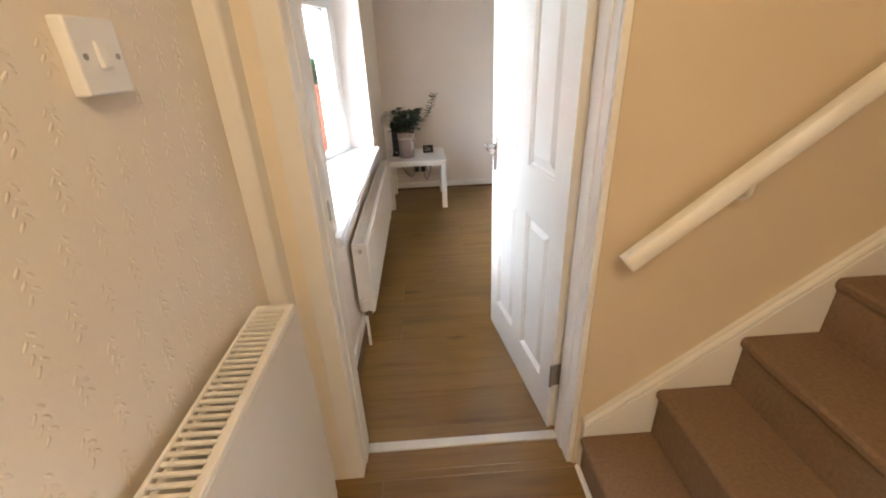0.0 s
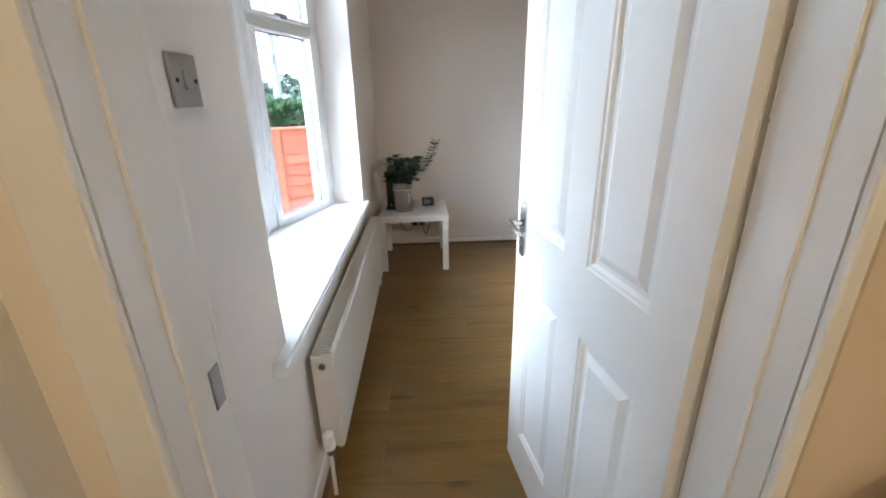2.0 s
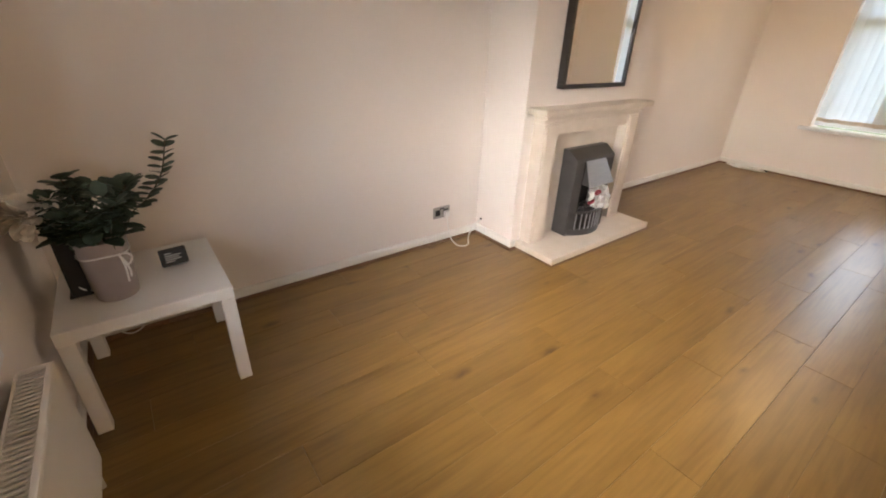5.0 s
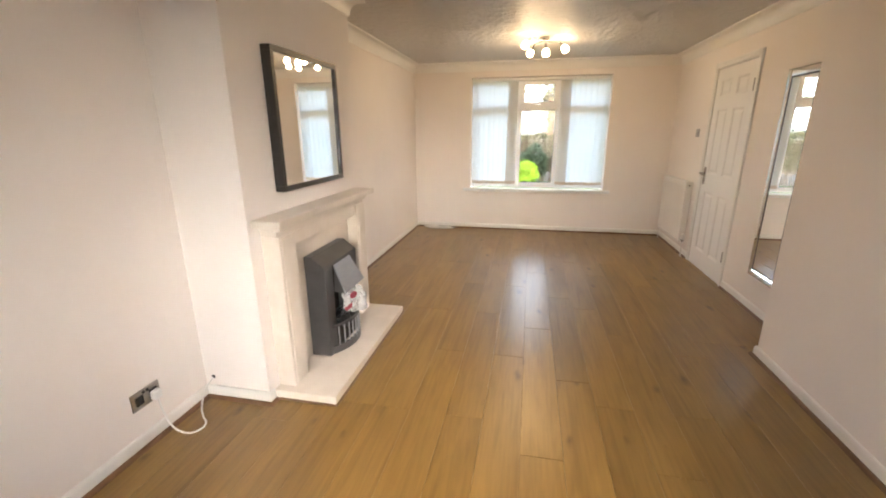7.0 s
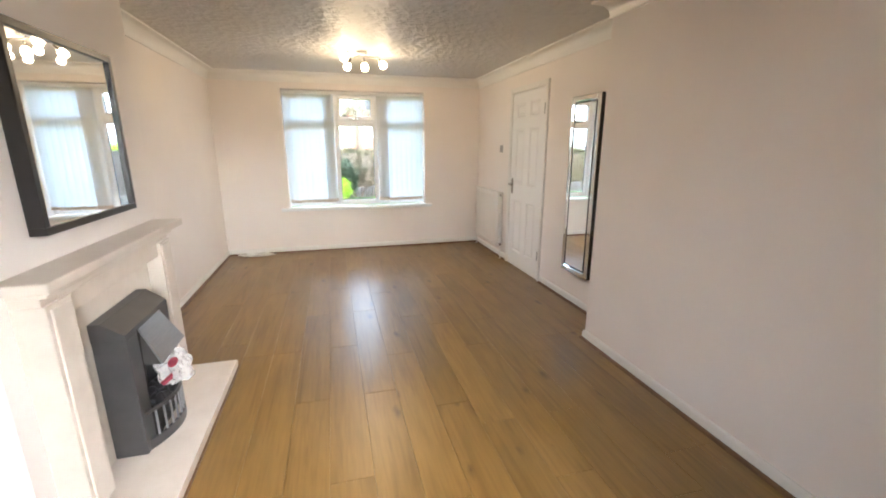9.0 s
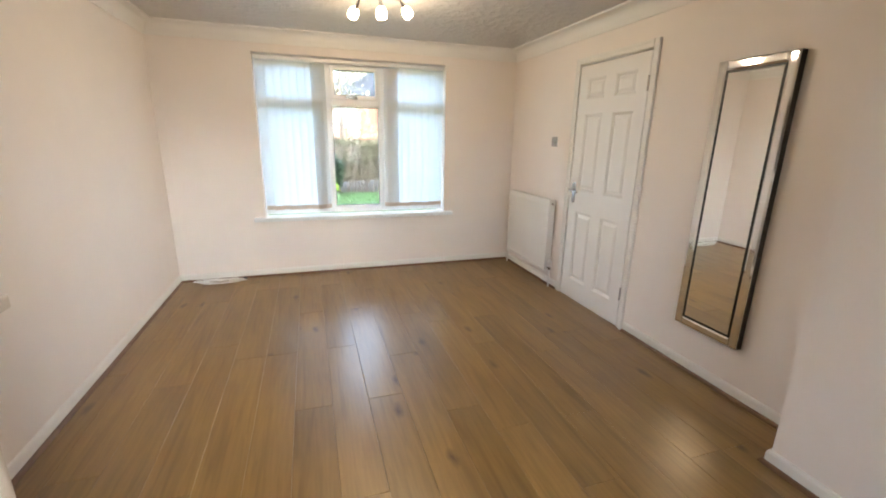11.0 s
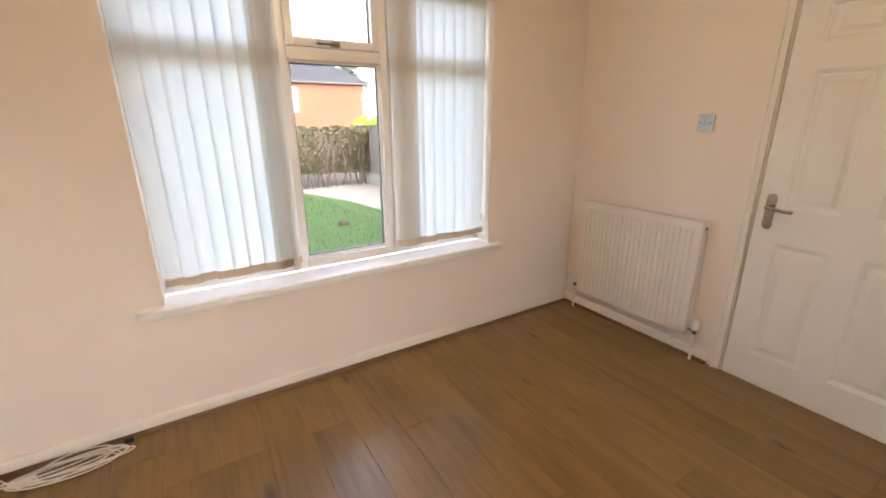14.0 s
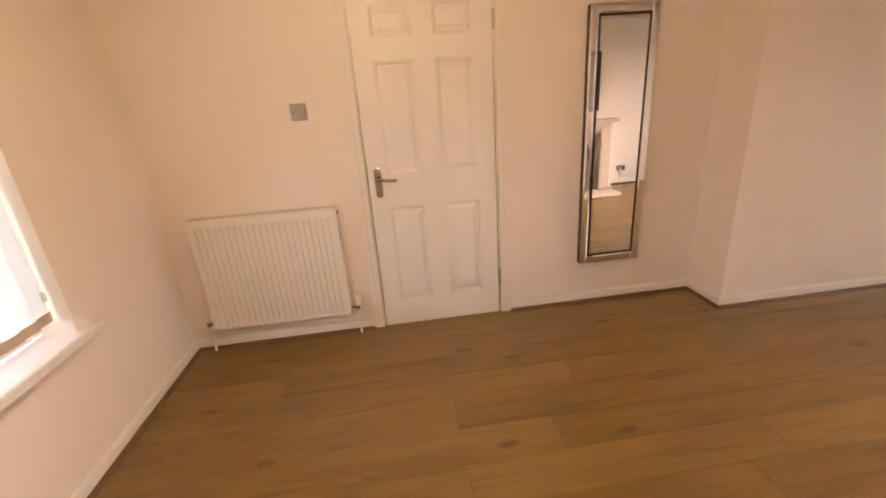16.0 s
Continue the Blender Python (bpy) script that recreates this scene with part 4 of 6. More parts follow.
def double_socket(m, label):
    """Local x across, y out of the wall; the centre is the origin."""
    s = thing("wall_socket", label, "socket", m)
    bm = bmesh.new()
    slab(bm, -0.073, 0.073, 0.0, 0.008, -0.043, 0.043, 0.003, 2)
    part("plate", bm, M_STEEL, s)
    for c in (-0.036, 0.036):
        bm = bmesh.new()
        slab(bm, c - 0.020, c + 0.020, 0.0078, 0.0086, -0.022, 0.022, 0.003)
        face = part("outlet", bm, M_BLACK, s, "black plastic outlet insert")
        for x, z, w, h in ((0, 0.012, 0.004, 0.009), (-0.011, -0.010, 0.007, 0.004), (0.011, -0.010, 0.007, 0.004)):
            bm = bmesh.new()
            slab(bm, c + x - w / 2, c + x + w / 2, 0.0084, 0.0090, z - h / 2, z + h / 2)
            part("pin_hole", bm, M_DARK, face)
    for c in (-0.010, 0.010):
        bm = bmesh.new()
        slab(bm, c - 0.006, c + 0.006, 0.006, 0.0115, 0.022, 0.036, 0.0015)
        part("rocker", bm, M_BLACK, s, "small black socket switch")
    return s


double_socket(pose(1.905, Y_NW, 0.238, 0, 0, 180), "brushed steel double socket low on the cream wall")
double_socket(pose(0.13, Y_NW, 0.235, 0, 0, 180), "brushed steel double socket behind the side table")
pl = thing("plug", "white mains plug with cable trailing to the chimney breast", "plug")
bm = bmesh.new()
slab(bm, 1.918, 1.962, Y_NW - 0.040, Y_NW - 0.009, 0.205, 0.252, 0.010, 3)
part("plug_body", bm, M_PLASTIC, pl)
bm = bmesh.new()
pipe(bm, smooth_line([(1.940, Y_NW - 0.03, 0.206), (1.944, Y_NW - 0.040, 0.13), (1.950, Y_NW - 0.075, 0.040), (1.965, Y_NW - 0.135, 0.007), (2.005, Y_NW - 0.170, 0.005), (2.050, Y_NW - 0.160, 0.006), (2.085, Y_NW - 0.115, 0.006), (2.125, Y_NW - 0.075, 0.030), (2.19, Y_NW - 0.05, 0.085), (2.258, Y_NW - 0.05, 0.120)], 8), 0.0045, 8)
part("cable", bm, M_PLASTIC, pl, "thin white flex", smooth=True)
bm = bmesh.new()
slab(bm, 2.2555, 2.2610, Y_NW - 0.060, Y_NW - 0.044, 0.115, 0.132)
solo("cable_hole", bm, M_DARK, "small dark hole in the chimney breast", "hole", kind="structure")

cb = thing("table_cables", "tangle of black and white cables under the table", "cables")
bm = bmesh.new()
for pts in ([(-0.07, 4.30, 0.455), (-0.08, 4.45, 0.44), (-0.07, 4.50, 0.30), (0.02, 4.50, 0.16), (0.10, 4.535, 0.22)], [(0.22, 4.24, 0.455), (0.23, 4.46, 0.44), (0.25, 4.51, 0.28), (0.20, 4.50, 0.12), (0.16, 4.535, 0.22)]):
    pipe(bm, smooth_line(pts, 7), 0.0032, 6)
part("black_cable", bm, M_BLACK, cb, smooth=True)
bm = bmesh.new()
pipe(bm, smooth_line([(-0.05, 4.22, 0.456), (-0.13, 4.30, 0.455), (-0.14, 4.45, 0.43), (-0.12, 4.50, 0.2), (-0.05, 4.48, 0.05), (0.03, 4.46, 0.07), (0.06, 4.50, 0.16), (0.08, 4.535, 0.225)], 7), 0.0032, 6)
pipe(bm, smooth_line([(-0.07, 4.20, 0.47), (-0.09, 4.12, 0.52), (-0.07, 4.10, 0.50), (-0.02, 4.16, 0.455)], 6), 0.0026, 6)
part("white_cable", bm, M_PLASTIC, cb, smooth=True)
bm = bmesh.new()
slab(bm, 0.075, 0.118, Y_NW - 0.045, Y_NW - 0.010, 0.20, 0.25, 0.006, 2)
slab(bm, 0.142, 0.185, Y_NW - 0.045, Y_NW - 0.010, 0.20, 0.25, 0.006, 2)
part("plug_body", bm, M_BLACK, cb, "black mains plugs")

# ---- fireplace ----
fp = thing("fireplace_surround", "cream stone-effect fire surround with mantel shelf", "fireplace")
HX0, HX1 = 2.300, 3.520
bm = bmesh.new()
slab(bm, HX0, HX1, 3.815, BR_Y, 0.0, 0.056, 0.004, 2)
part("hearth", bm, M_STONE, fp)
bm = bmesh.new()
slab(bm, HX0 - 0.006, HX1 + 0.006, 3.806, 3.814, 0.0, 0.016, 0.003)
slab(bm, HX0 - 0.008, HX0 - 0.001, 3.814, BR_Y - 0.03, 0.0, 0.016, 0.003)
slab(bm, HX1 + 0.001, HX1 + 0.008, 3.814, BR_Y - 0.03, 0.0, 0.016, 0.003)
part("hearth_bead", bm, M_BEAD, fp, "dark bead round the hearth")
for a, b in ((2.352, 2.500), (3.318, 3.466)):
    bm = bmesh.new()
    slab(bm, a, b, 4.075, BR_Y, 0.0565, 0.9, 0.003, 2)
    slab(bm, a + 0.018, b - 0.018, 4.068, 4.0752, 0.075, 0.885, 0.003, 1)
    part("leg", bm, M_STONE, fp)
bm = bmesh.new()
slab(bm, 2.352, 3.466, 4.085, BR_Y, 0.9005, 0.9545, 0.003, 2)
slab(bm, 2.5005, 3.3175, 4.088, BR_Y, 0.826, 0.9, 0.003, 2)
slab(bm, 2.345, 3.473, 4.060, BR_Y, 0.930, 0.9548, 0.006, 2)
part("frieze", bm, M_STONE, fp)
bm = bmesh.new()
slab(bm, 2.282, 3.532, 4.015, BR_Y, 0.962, 1.0, 0.006, 3)
slab(bm, 2.312, 3.502, 4.038, BR_Y, 0.955, 0.9625, 0.003, 2)
part("mantel_shelf", bm, M_STONE, fp)
bm = bmesh.new()
slab(bm, 2.501, 3.317, 4.150, BR_Y, 0.0565, 0.8255)
part("back_panel", bm, M_STONE, fp)

FX0, FX1, FB, FF = 2.680, 3.140, 4.149, 4.020
M_FIRE = material("gunmetal_enamel", (0.10, 0.098, 0.098), 0.38, 0.6, vary=0.15, scale=12)
M_HOOD = material("brushed_steel_hood", (0.36, 0.37, 0.39), 0.30, 0.9, vary=0.1, scale=14, stretch=(1, 8, 8))
fi = thing("electric_fire", "gunmetal electric fire with canopy and fret on the hearth", "electric fire")
bm = bmesh.new()
for a, b in ((FX0, FX0 + 0.10), (FX1 - 0.10, FX1)):
    slab(bm, a, b, FF, FB, 0.0568, 0.62, 0.004, 2)
pr = [(FB, 0.62), (FF, 0.62), (FF + 0.005, 0.64), (FF + 0.085, 0.70), (FB, 0.70)]
v0 = [bm.verts.new((FX0, y, z)) for y, z in pr]
v1 = [bm.verts.new((FX1, y, z)) for y, z in pr]
bm.faces.new(v0)
bm.faces.new(v1[::-1])
for k in range(len(pr)):
    bm.faces.new((v0[k], v1[k], v1[(k + 1) % len(pr)], v0[(k + 1) % len(pr)]))
slab(bm, FX0 + 0.10, FX1 - 0.10, FB - 0.02, FB, 0.057, 0.62)
part("body", bm, M_FIRE, fi)
bm = bmesh.new()
hp = [(FX0 + 0.115, FF - 0.002, 0.622), (FX1 - 0.115, FF - 0.002, 0.622), (FX1 - 0.085, FF - 0.085, 0.455), (FX0 + 0.085, FF - 0.085, 0.455)]
v0 = [bm.verts.new(p) for p in hp]
v1 = [bm.verts.new((p[0], p[1] + 0.006, p[2] - 0.008)) for p in hp]
bm.faces.new(v0)
bm.faces.new(v1[::-1])
for k in range(4):
    bm.faces.new((v0[k], v1[k], v1[(k + 1) % 4], v0[(k + 1) % 4]))
part("canopy", bm, M_HOOD, fi, "sloping brushed steel canopy")
for sx, x in ((1, FX0 + 0.088), (-1, FX1 - 0.088)):
    bm = bmesh.new()
    tri = [(x + sx * 0.028, FF - 0.001, 0.62), (x, FF - 0.082, 0.452), (x + sx * 0.012, FF - 0.001, 0.452)]
    a = [bm.verts.new(p) for p in tri]
    b = [bm.verts.new((p[0] + sx * 0.003, p[1], p[2])) for p in tri]
    bm.faces.new(a)
    bm.faces.new(b[::-1])
    for k in range(3):
        bm.faces.new((a[k], b[k], b[(k + 1) % 3], a[(k + 1) % 3]))
    part("canopy_cheek", bm, M_FIRE, fi)


def bow_y(x):
    f = (x - (FX0 + FX1) / 2) / ((FX1 - FX0) / 2 - 0.03)
    return FF - 0.075 * max(0.0, 1 - f * f)


bm = bmesh.new()
n = 20
xsf = [FX0 + 0.03 + (FX1 - FX0 - 0.06) * k / n for k in range(n + 1)]
for z0, z1, th in ((0.057, 0.105, 0.014), (0.232, 0.248, 0.010)):
    rows = []
    for x in xsf:
        y = bow_y(x)
        rows.append([bm.verts.new((x, y, z0)), bm.verts.new((x, y, z1)), bm.verts.new((x, y + th, z1)), bm.verts.new((x, y + th, z0))])
    for a, b in zip(rows, rows[1:]):
        for k in range(4):
            bm.faces.new((a[k], b[k], b[(k + 1) % 4], a[(k + 1) % 4]))
    bm.faces.new(rows[0])
    bm.faces.new(rows[-1][::-1])
part("fret_band", bm, M_FIRE, fi)
for k in range(9):
    x = FX0 + 0.075 + (FX1 - FX0 - 0.15) * k / 8
    bm = bmesh.new()
    tube(bm, 0.0055, 0.0055, 0.13, pose(x, bow_y(x) + 0.006, 0.104), 8)
    part("fret_bar", bm, M_HOOD, fi, smooth=True)
bm = bmesh.new()
slab(bm, FX0 + 0.105, FX1 - 0.105, FB - 0.025, FB - 0.021, 0.06, 0.60)
slab(bm, FX0 + 0.05, FX1 - 0.05, FF + 0.002, FB - 0.026, 0.0575, 0.20)
part("fire_back", bm, M_DARK, fi)
random.seed(3)
for k in range(16):
    bm = bmesh.new()
    x = random.uniform(FX0 + 0.11, FX1 - 0.11)
    y = random.uniform(bow_y(x) + 0.035, FF + 0.05)
    bmesh.ops.create_icosphere(bm, subdivisions=2, radius=random.uniform(0.024, 0.036), matrix=pose(x, y, random.uniform(0.20, 0.255)))
    for v in bm.verts:
        v.co += noise.noise_vector(v.co * 40) * 0.008
    part("coal", bm, M_BLACK, fi)

# crumpled clear bag left in the fret
bagm = bpy.data.materials.new("clear_crumpled_plastic")
bagm.use_nodes = True
bb = bagm.node_tree.nodes["Principled BSDF"]
bb.inputs["Base Color"].default_value = (0.75, 0.74, 0.74, 1)
bb.inputs["Roughness"].default_value = 0.12
bb.inputs["Alpha"].default_value = 0.38
bag = thing("plastic_bag", "crumpled clear plastic bag with red item in the fire", "plastic bag")
bm = bmesh.new()
bmesh.ops.create_icosphere(bm, subdivisions=4, radius=0.082, matrix=pose(2.955, FF - 0.055, 0.345))
for v in bm.verts:
    c = Vector((2.955, FF - 0.055, 0.345))
    q = v.co - c
    w = noise.noise(v.co * 22) * 0.028 + abs(noise.noise(v.co * 55)) * 0.020
    v.co = c + q.normalized() * (0.074 + w)
    v.co.z = c.z + (v.co.z - c.z) * 1.12
part("bag", bm, bagm, bag)
bm = bmesh.new()
pipe(bm, smooth_line([(2.885, FF - 0.02, 0.29), (2.89, FF - 0.075, 0.34), (2.91, FF - 0.08, 0.39), (2.93, FF - 0.04, 0.41)], 5), 0.013, 8)
ball(bm, 0.022, pose(2.90, FF - 0.07, 0.385), 10, 7)
part("red_item", bm, material("dark_red_cloth", (0.22, 0.012, 0.03), 0.6, vary=0.3, scale=30), bag, "dark red ribbon inside the bag")

# ---- mirrors ----
mr = thing("wall_mirror", "square mirror in a deep black frame above the mantel", "mirror")
CX0, CX1, CZ0, CZ1, CY = 2.525, 3.243, 1.105, 1.820, 4.120
bm = bmesh.new()
w = 0.028
for a, b, c, d in ((CX0, CX1, CZ0, CZ0 + w), (CX0, CX1, CZ1 - w, CZ1), (CX0, CX0 + w, CZ0 + w, CZ1 - w), (CX1 - w, CX1, CZ0 + w, CZ1 - w)):
    slab(bm, a, b, CY, BR_Y - 0.001, c, d, 0.002)
part("frame", bm, M_FRAMEBLACK, mr)
bm = bmesh.new()
slab(bm, CX0 + w, CX1 - w, CY + 0.012, CY + 0.018, CZ0 + w, CZ1 - w)
part("mirror_glass", bm, M_MIRROR, mr)
bm = bmesh.new()
slab(bm, CX0 + 0.02, CX1 - 0.02, CY + 0.019, BR_Y - 0.002, CZ0 + 0.02, CZ1 - 0.02)
part("backing", bm, M_DARK, mr)

tm = thing("tall_mirror", "tall narrow wall mirror with a silver mirrored border", "mirror")
TMF = Y_S + 0.038
SX0, SX1, SZ0, SZ1 = 3.733, 4.142, 0.300, 1.815
bm = bmesh.new()
slab(bm, SX0, SX1, Y_S + 0.001, TMF, SZ0, SZ1, 0.001)
part("backing", bm, M_FRAMEBLACK, tm, "black backing board")
w = 0.048
for a, b, c, d in ((SX0, SX0 + w, SZ0, SZ1), (SX1 - w, SX1, SZ0, SZ1), (SX0 + w + 0.001, SX1 - w - 0.001, SZ0, SZ0 + w), (SX0 + w + 0.001, SX1 - w - 0.001, SZ1 - w, SZ1)):
    bm = bmesh.new()
    e = 0.010
    lo = [bm.verts.new((x, TMF + 0.0005, z)) for x, z in ((a, c), (b, c), (b, d), (a, d))]
    mi = [bm.verts.new((x, TMF + 0.003, z)) for x, z in ((a, c), (b, c), (b, d), (a, d))]
    hi = [bm.verts.new((x, TMF + 0.007, z)) for x, z in ((a + e, c + e), (b - e, c + e), (b - e, d - e), (a + e, d - e))]
    for r0, r1 in ((lo, mi), (mi, hi)):
        for k in range(4):
            bm.faces.new((r0[k], r0[(k + 1) % 4], r1[(k + 1) % 4], r1[k]))
    bm.faces.new(hi)
    part("mirror_strip", bm, M_BEVEL, tm, "bevelled mirror-glass edge strip")
bm = bmesh.new()
i = w + 0.003
for a, b, c, d in ((SX0 + i, SX0 + i + 0.010, SZ0 + i, SZ1 - i), (SX1 - i - 0.010, SX1 - i, SZ0 + i, SZ1 - i), (SX0 + i + 0.010, SX1 - i - 0.010, SZ0 + i, SZ0 + i + 0.010), (SX0 + i + 0.010, SX1 - i - 0.010, SZ1 - i - 0.010, SZ1 - i)):
    slab(bm, a, b, TMF + 0.0002, TMF + 0.0045, c, d)
part("inner_trim", bm, M_BLACK, tm, "thin black inner line")
bm = bmesh.new()
slab(bm, SX0 + i + 0.010, SX1 - i - 0.010, TMF + 0.0003, TMF + 0.0025, SZ0 + i + 0.010, SZ1 - i - 0.010)
part("mirror_glass", bm, M_MIRROR, tm)

# ---- ceiling light ----
lp = thing("ceiling_light", "four-arm ceiling light with lit frosted glass shades", "ceiling light", pose(LAMP[0], LAMP[1], CEIL))
bm = bmesh.new()
tube(bm, 0.055, 0.050, 0.022, pose(0, 0, -0.022), 24)
pipe(bm, smooth_line([(-0.14, 0.10, -0.030), (-0.04, 0.04, -0.036), (0.05, -0.05, -0.036), (0.10, -0.16, -0.030)], 6), 0.006, 8)
pipe(bm, smooth_line([(0.02, 0.0, -0.03), (0.10, 0.06, -0.036), (0.18, 0.10, -0.034)], 6), 0.006, 8)
part("base", bm, M_CHROME, lp, "chrome ceiling plate and curved arms", smooth=True)
for dx, dy, dz in BULBS:
    tilt = Vector((dx * 1.5, dy * 1.5, -0.35)).to_track_quat("-Z", "Y").to_matrix().to_4x4()
    m2 = Matrix.Translation((dx, dy, dz + 0.030)) @ tilt
    bm = bmesh.new()
    tube(bm, 0.014, 0.011, 0.05, m2 @ pose(0, 0, 0.0), 12)
    part("holder", bm, M_CHROME, lp, smooth=True)
    bm = bmesh.new()
    rings = [(0.016, 0.004), (0.030, -0.012), (0.036, -0.035), (0.034, -0.058), (0.026, -0.070), (0.024, -0.070), (0.031, -0.056), (0.033, -0.035), (0.027, -0.014), (0.012, 0.002)]
    rr = [[bm.verts.new(m2 @ Vector((r * math.cos(2 * math.pi * k / 16), r * math.sin(2 * math.pi * k / 16), z))) for k in range(16)] for r, z in rings]
    for a, b in zip(rr, rr[1:]):
        for k in range(16):
            bm.faces.new((a[k], a[(k + 1) % 16], b[(k + 1) % 16], b[k]))
    sh = part("shade", bm, M_SHADE, lp, "glowing frosted glass shade", smooth=True)
    sh.visible_shadow = False

# ---- vertical blind ----
vb = thing("vertical_blind", "cream vertical blind drawn to both sides of the window", "blind")
BX = 6.700
bm = bmesh.new()
slab(bm, BX - 0.020, BX + 0.022, WIN_S + 0.012, WIN_N - 0.012, WIN_T - 0.045, WIN_T - 0.012, 0.004, 2)
part("headrail", bm, M_PLASTIC, vb, "white aluminium headrail")
random.seed(21)
VZ0, VZ1 = 0.668, WIN_T - 0.055
LEFT = [(3.655 - 0.072 * k, 5) for k in range(7)] + [(3.180 - 0.026 * k, 40) for k in range(4)]
RIGHT = [(1.925 + 0.072 * k, -5) for k in range(7)] + [(2.398 + 0.026 * k, -40) for k in range(4)]
for y, ang in LEFT + RIGHT:
    ang += random.uniform(-4, 4)
    m2 = pose(BX, y, 0, 0, 0, 90 + ang)
    dz = random.uniform(-0.006, 0.004)
    bm = bmesh.new()
    cols = 6
    lo, hi = [], []
    for k in range(cols + 1):
        u = -0.041 + 0.082 * k / cols
        sag = 0.006 * (1 - (u / 0.041) ** 2)
        lo.append(m2 @ Vector((u, sag + random.uniform(-0.001, 0.001), VZ0 + 0.040 + dz)))
        hi.append(m2 @ Vector((u, sag * 0.5, VZ1)))
    low, high = [bm.verts.new(p) for p in lo], [bm.verts.new(p) for p in hi]
    for k in range(cols):
        bm.faces.new((low[k], low[k + 1], high[k + 1], high[k]))
    vane = part("vane", bm, M_VANE, vb, smooth=True)
    bm = bmesh.new()
    slab(bm, -0.041, 0.041, 0.0015, 0.0055, VZ0 + dz, VZ0 + 0.040 + dz, 0.001, 1, m2)
    part("hem_weight", bm, M_HEM, vane, "beige weighted hem")
bm = bmesh.new()
pipe(bm, [(BX - 0.018, WIN_S + 0.03, WIN_T - 0.03), (BX - 0.018, WIN_S + 0.03, 0.80)], 0.0016, 5)
slab(bm, BX - 0.025, BX - 0.011, WIN_S + 0.023, WIN_S + 0.037, 0.76, 0.80, 0.003, 2)
part("cord", bm, M_PLASTIC, vb, "thin control cord with a weight")

# ---- coiled cable in the corner ----
random.seed(8)
cc = thing("cable_coil", "grey-white telephone cable coiled on the floor", "cable")
bm = bmesh.new()
pts = []
for loop in range(9):
    cy, cx = 4.17 + random.uniform(-0.07, 0.07), 6.535 + random.uniform(-0.02, 0.015)
    ay, ax = random.uniform(0.12, 0.20), random.uniform(0.030, 0.065)
    tip, lift = random.uniform(-0.25, 0.25), random.uniform(0.012, 0.045)
    for k in range(11):
        q = 2 * math.pi * k / 10
        u, w = ay * math.cos(q), ax * math.sin(q)
        pts.append((min(6.606, cx + w + tip * u * 0.4), cy + u, 0.006 + lift * (0.5 + 0.5 * math.sin(q + loop)) + random.uniform(0, 0.006)))
pts += [(6.530, 4.250, 0.030), (6.555, 4.340, 0.015), (6.585, 4.385, 0.055), (6.600, 4.400, 0.10)]
pipe(bm, smooth_line(pts, 4), 0.0032, 6)
part("coil", bm, M_PLASTIC, cc, smooth=True)
bm = bmesh.new()
slab(bm, 6.585, 6.612, 3.93, 3.97, 0.002, 0.020, 0.004, 2)
part("connector", bm, M_BLACK, cc, "small black connector")

# ---- outside ----
def colour_noise(name, c1, c2, scale, rough=0.9, bump=0.5, bump_scale=40, distance=0.02):
    return material(name, c1, rough, vary=0.3, scale=scale, colour2=c2, bump=bump, bump_scale=bump_scale, distance=distance)


M_EARTH = colour_noise("bare_earth", (0.085, 0.065, 0.05), (0.05, 0.04, 0.03), 5)
M_GRAVEL = colour_noise("buff_gravel", (0.42, 0.36, 0.29), (0.22, 0.19, 0.155), 60, bump=1.0, bump_scale=55)
M_PAVE = colour_noise("pale_concrete_path", (0.34, 0.29, 0.245), (0.26, 0.22, 0.185), 3, bump=0.2)
M_GRASS = colour_noise("lawn_grass", (0.070, 0.130, 0.030), (0.048, 0.095, 0.025), 4, bump=1.0, bump_scale=80)
M_BLADE = material("grass_blade", (0.085, 0.155, 0.035), 0.6, vary=0.2, scale=3, colour2=(0.065, 0.125, 0.028))
M_HEDGE_BROWN = material("winter_hedge_leaf", (0.120, 0.090, 0.046), 0.7, vary=0.5, scale=1.6, colour2=(0.058, 0.068, 0.024))
M_HEDGE_DARK = material("conifer_hedge_leaf", (0.030, 0.052, 0.022), 0.65, vary=0.5, scale=5, colour2=(0.016, 0.03, 0.012))
M_HEDGE_GREEN = material("laurel_hedge_leaf", (0.065, 0.135, 0.03), 0.45, vary=0.5, scale=5, colour2=(0.03, 0.07, 0.02))
M_LIME = material("lime_shrub_leaf", (0.30, 0.46, 0.02), 0.5, vary=0.3, scale=8, colour2=(0.22, 0.36, 0.02))
M_TWIG = material("bare_twig", (0.16, 0.12, 0.085), 0.8, vary=0.4, scale=20)
M_BARK = material("pale_birch_bark", (0.42, 0.40, 0.36), 0.8, vary=0.6, scale=9, stretch=(1, 1, 3), colour2=(0.12, 0.10, 0.09))
M_FENCE = material("red_cedar_fence_stain", (0.42, 0.105, 0.05), 0.7, vary=0.35, scale=7, stretch=(2, 2, 9), colour2=(0.32, 0.075, 0.038), bump=0.5, bump_scale=30, random_tone=0.12)
M_GREYWOOD = material("weathered_grey_fence", (0.24, 0.20, 0.165), 0.8, vary=0.35, scale=6, colour2=(0.15, 0.125, 0.105), bump=0.4, bump_scale=30, random_tone=0.12)
M_CONCRETE = material("concrete_post", (0.36, 0.34, 0.29), 0.85, vary=0.25, scale=8, bump=0.4, bump_scale=60)
M_BRICK = material("orange_brick", (0.24, 0.088, 0.045), 0.85, vary=0.3, scale=6, colour2=(0.18, 0.064, 0.034), random_tone=0.15)
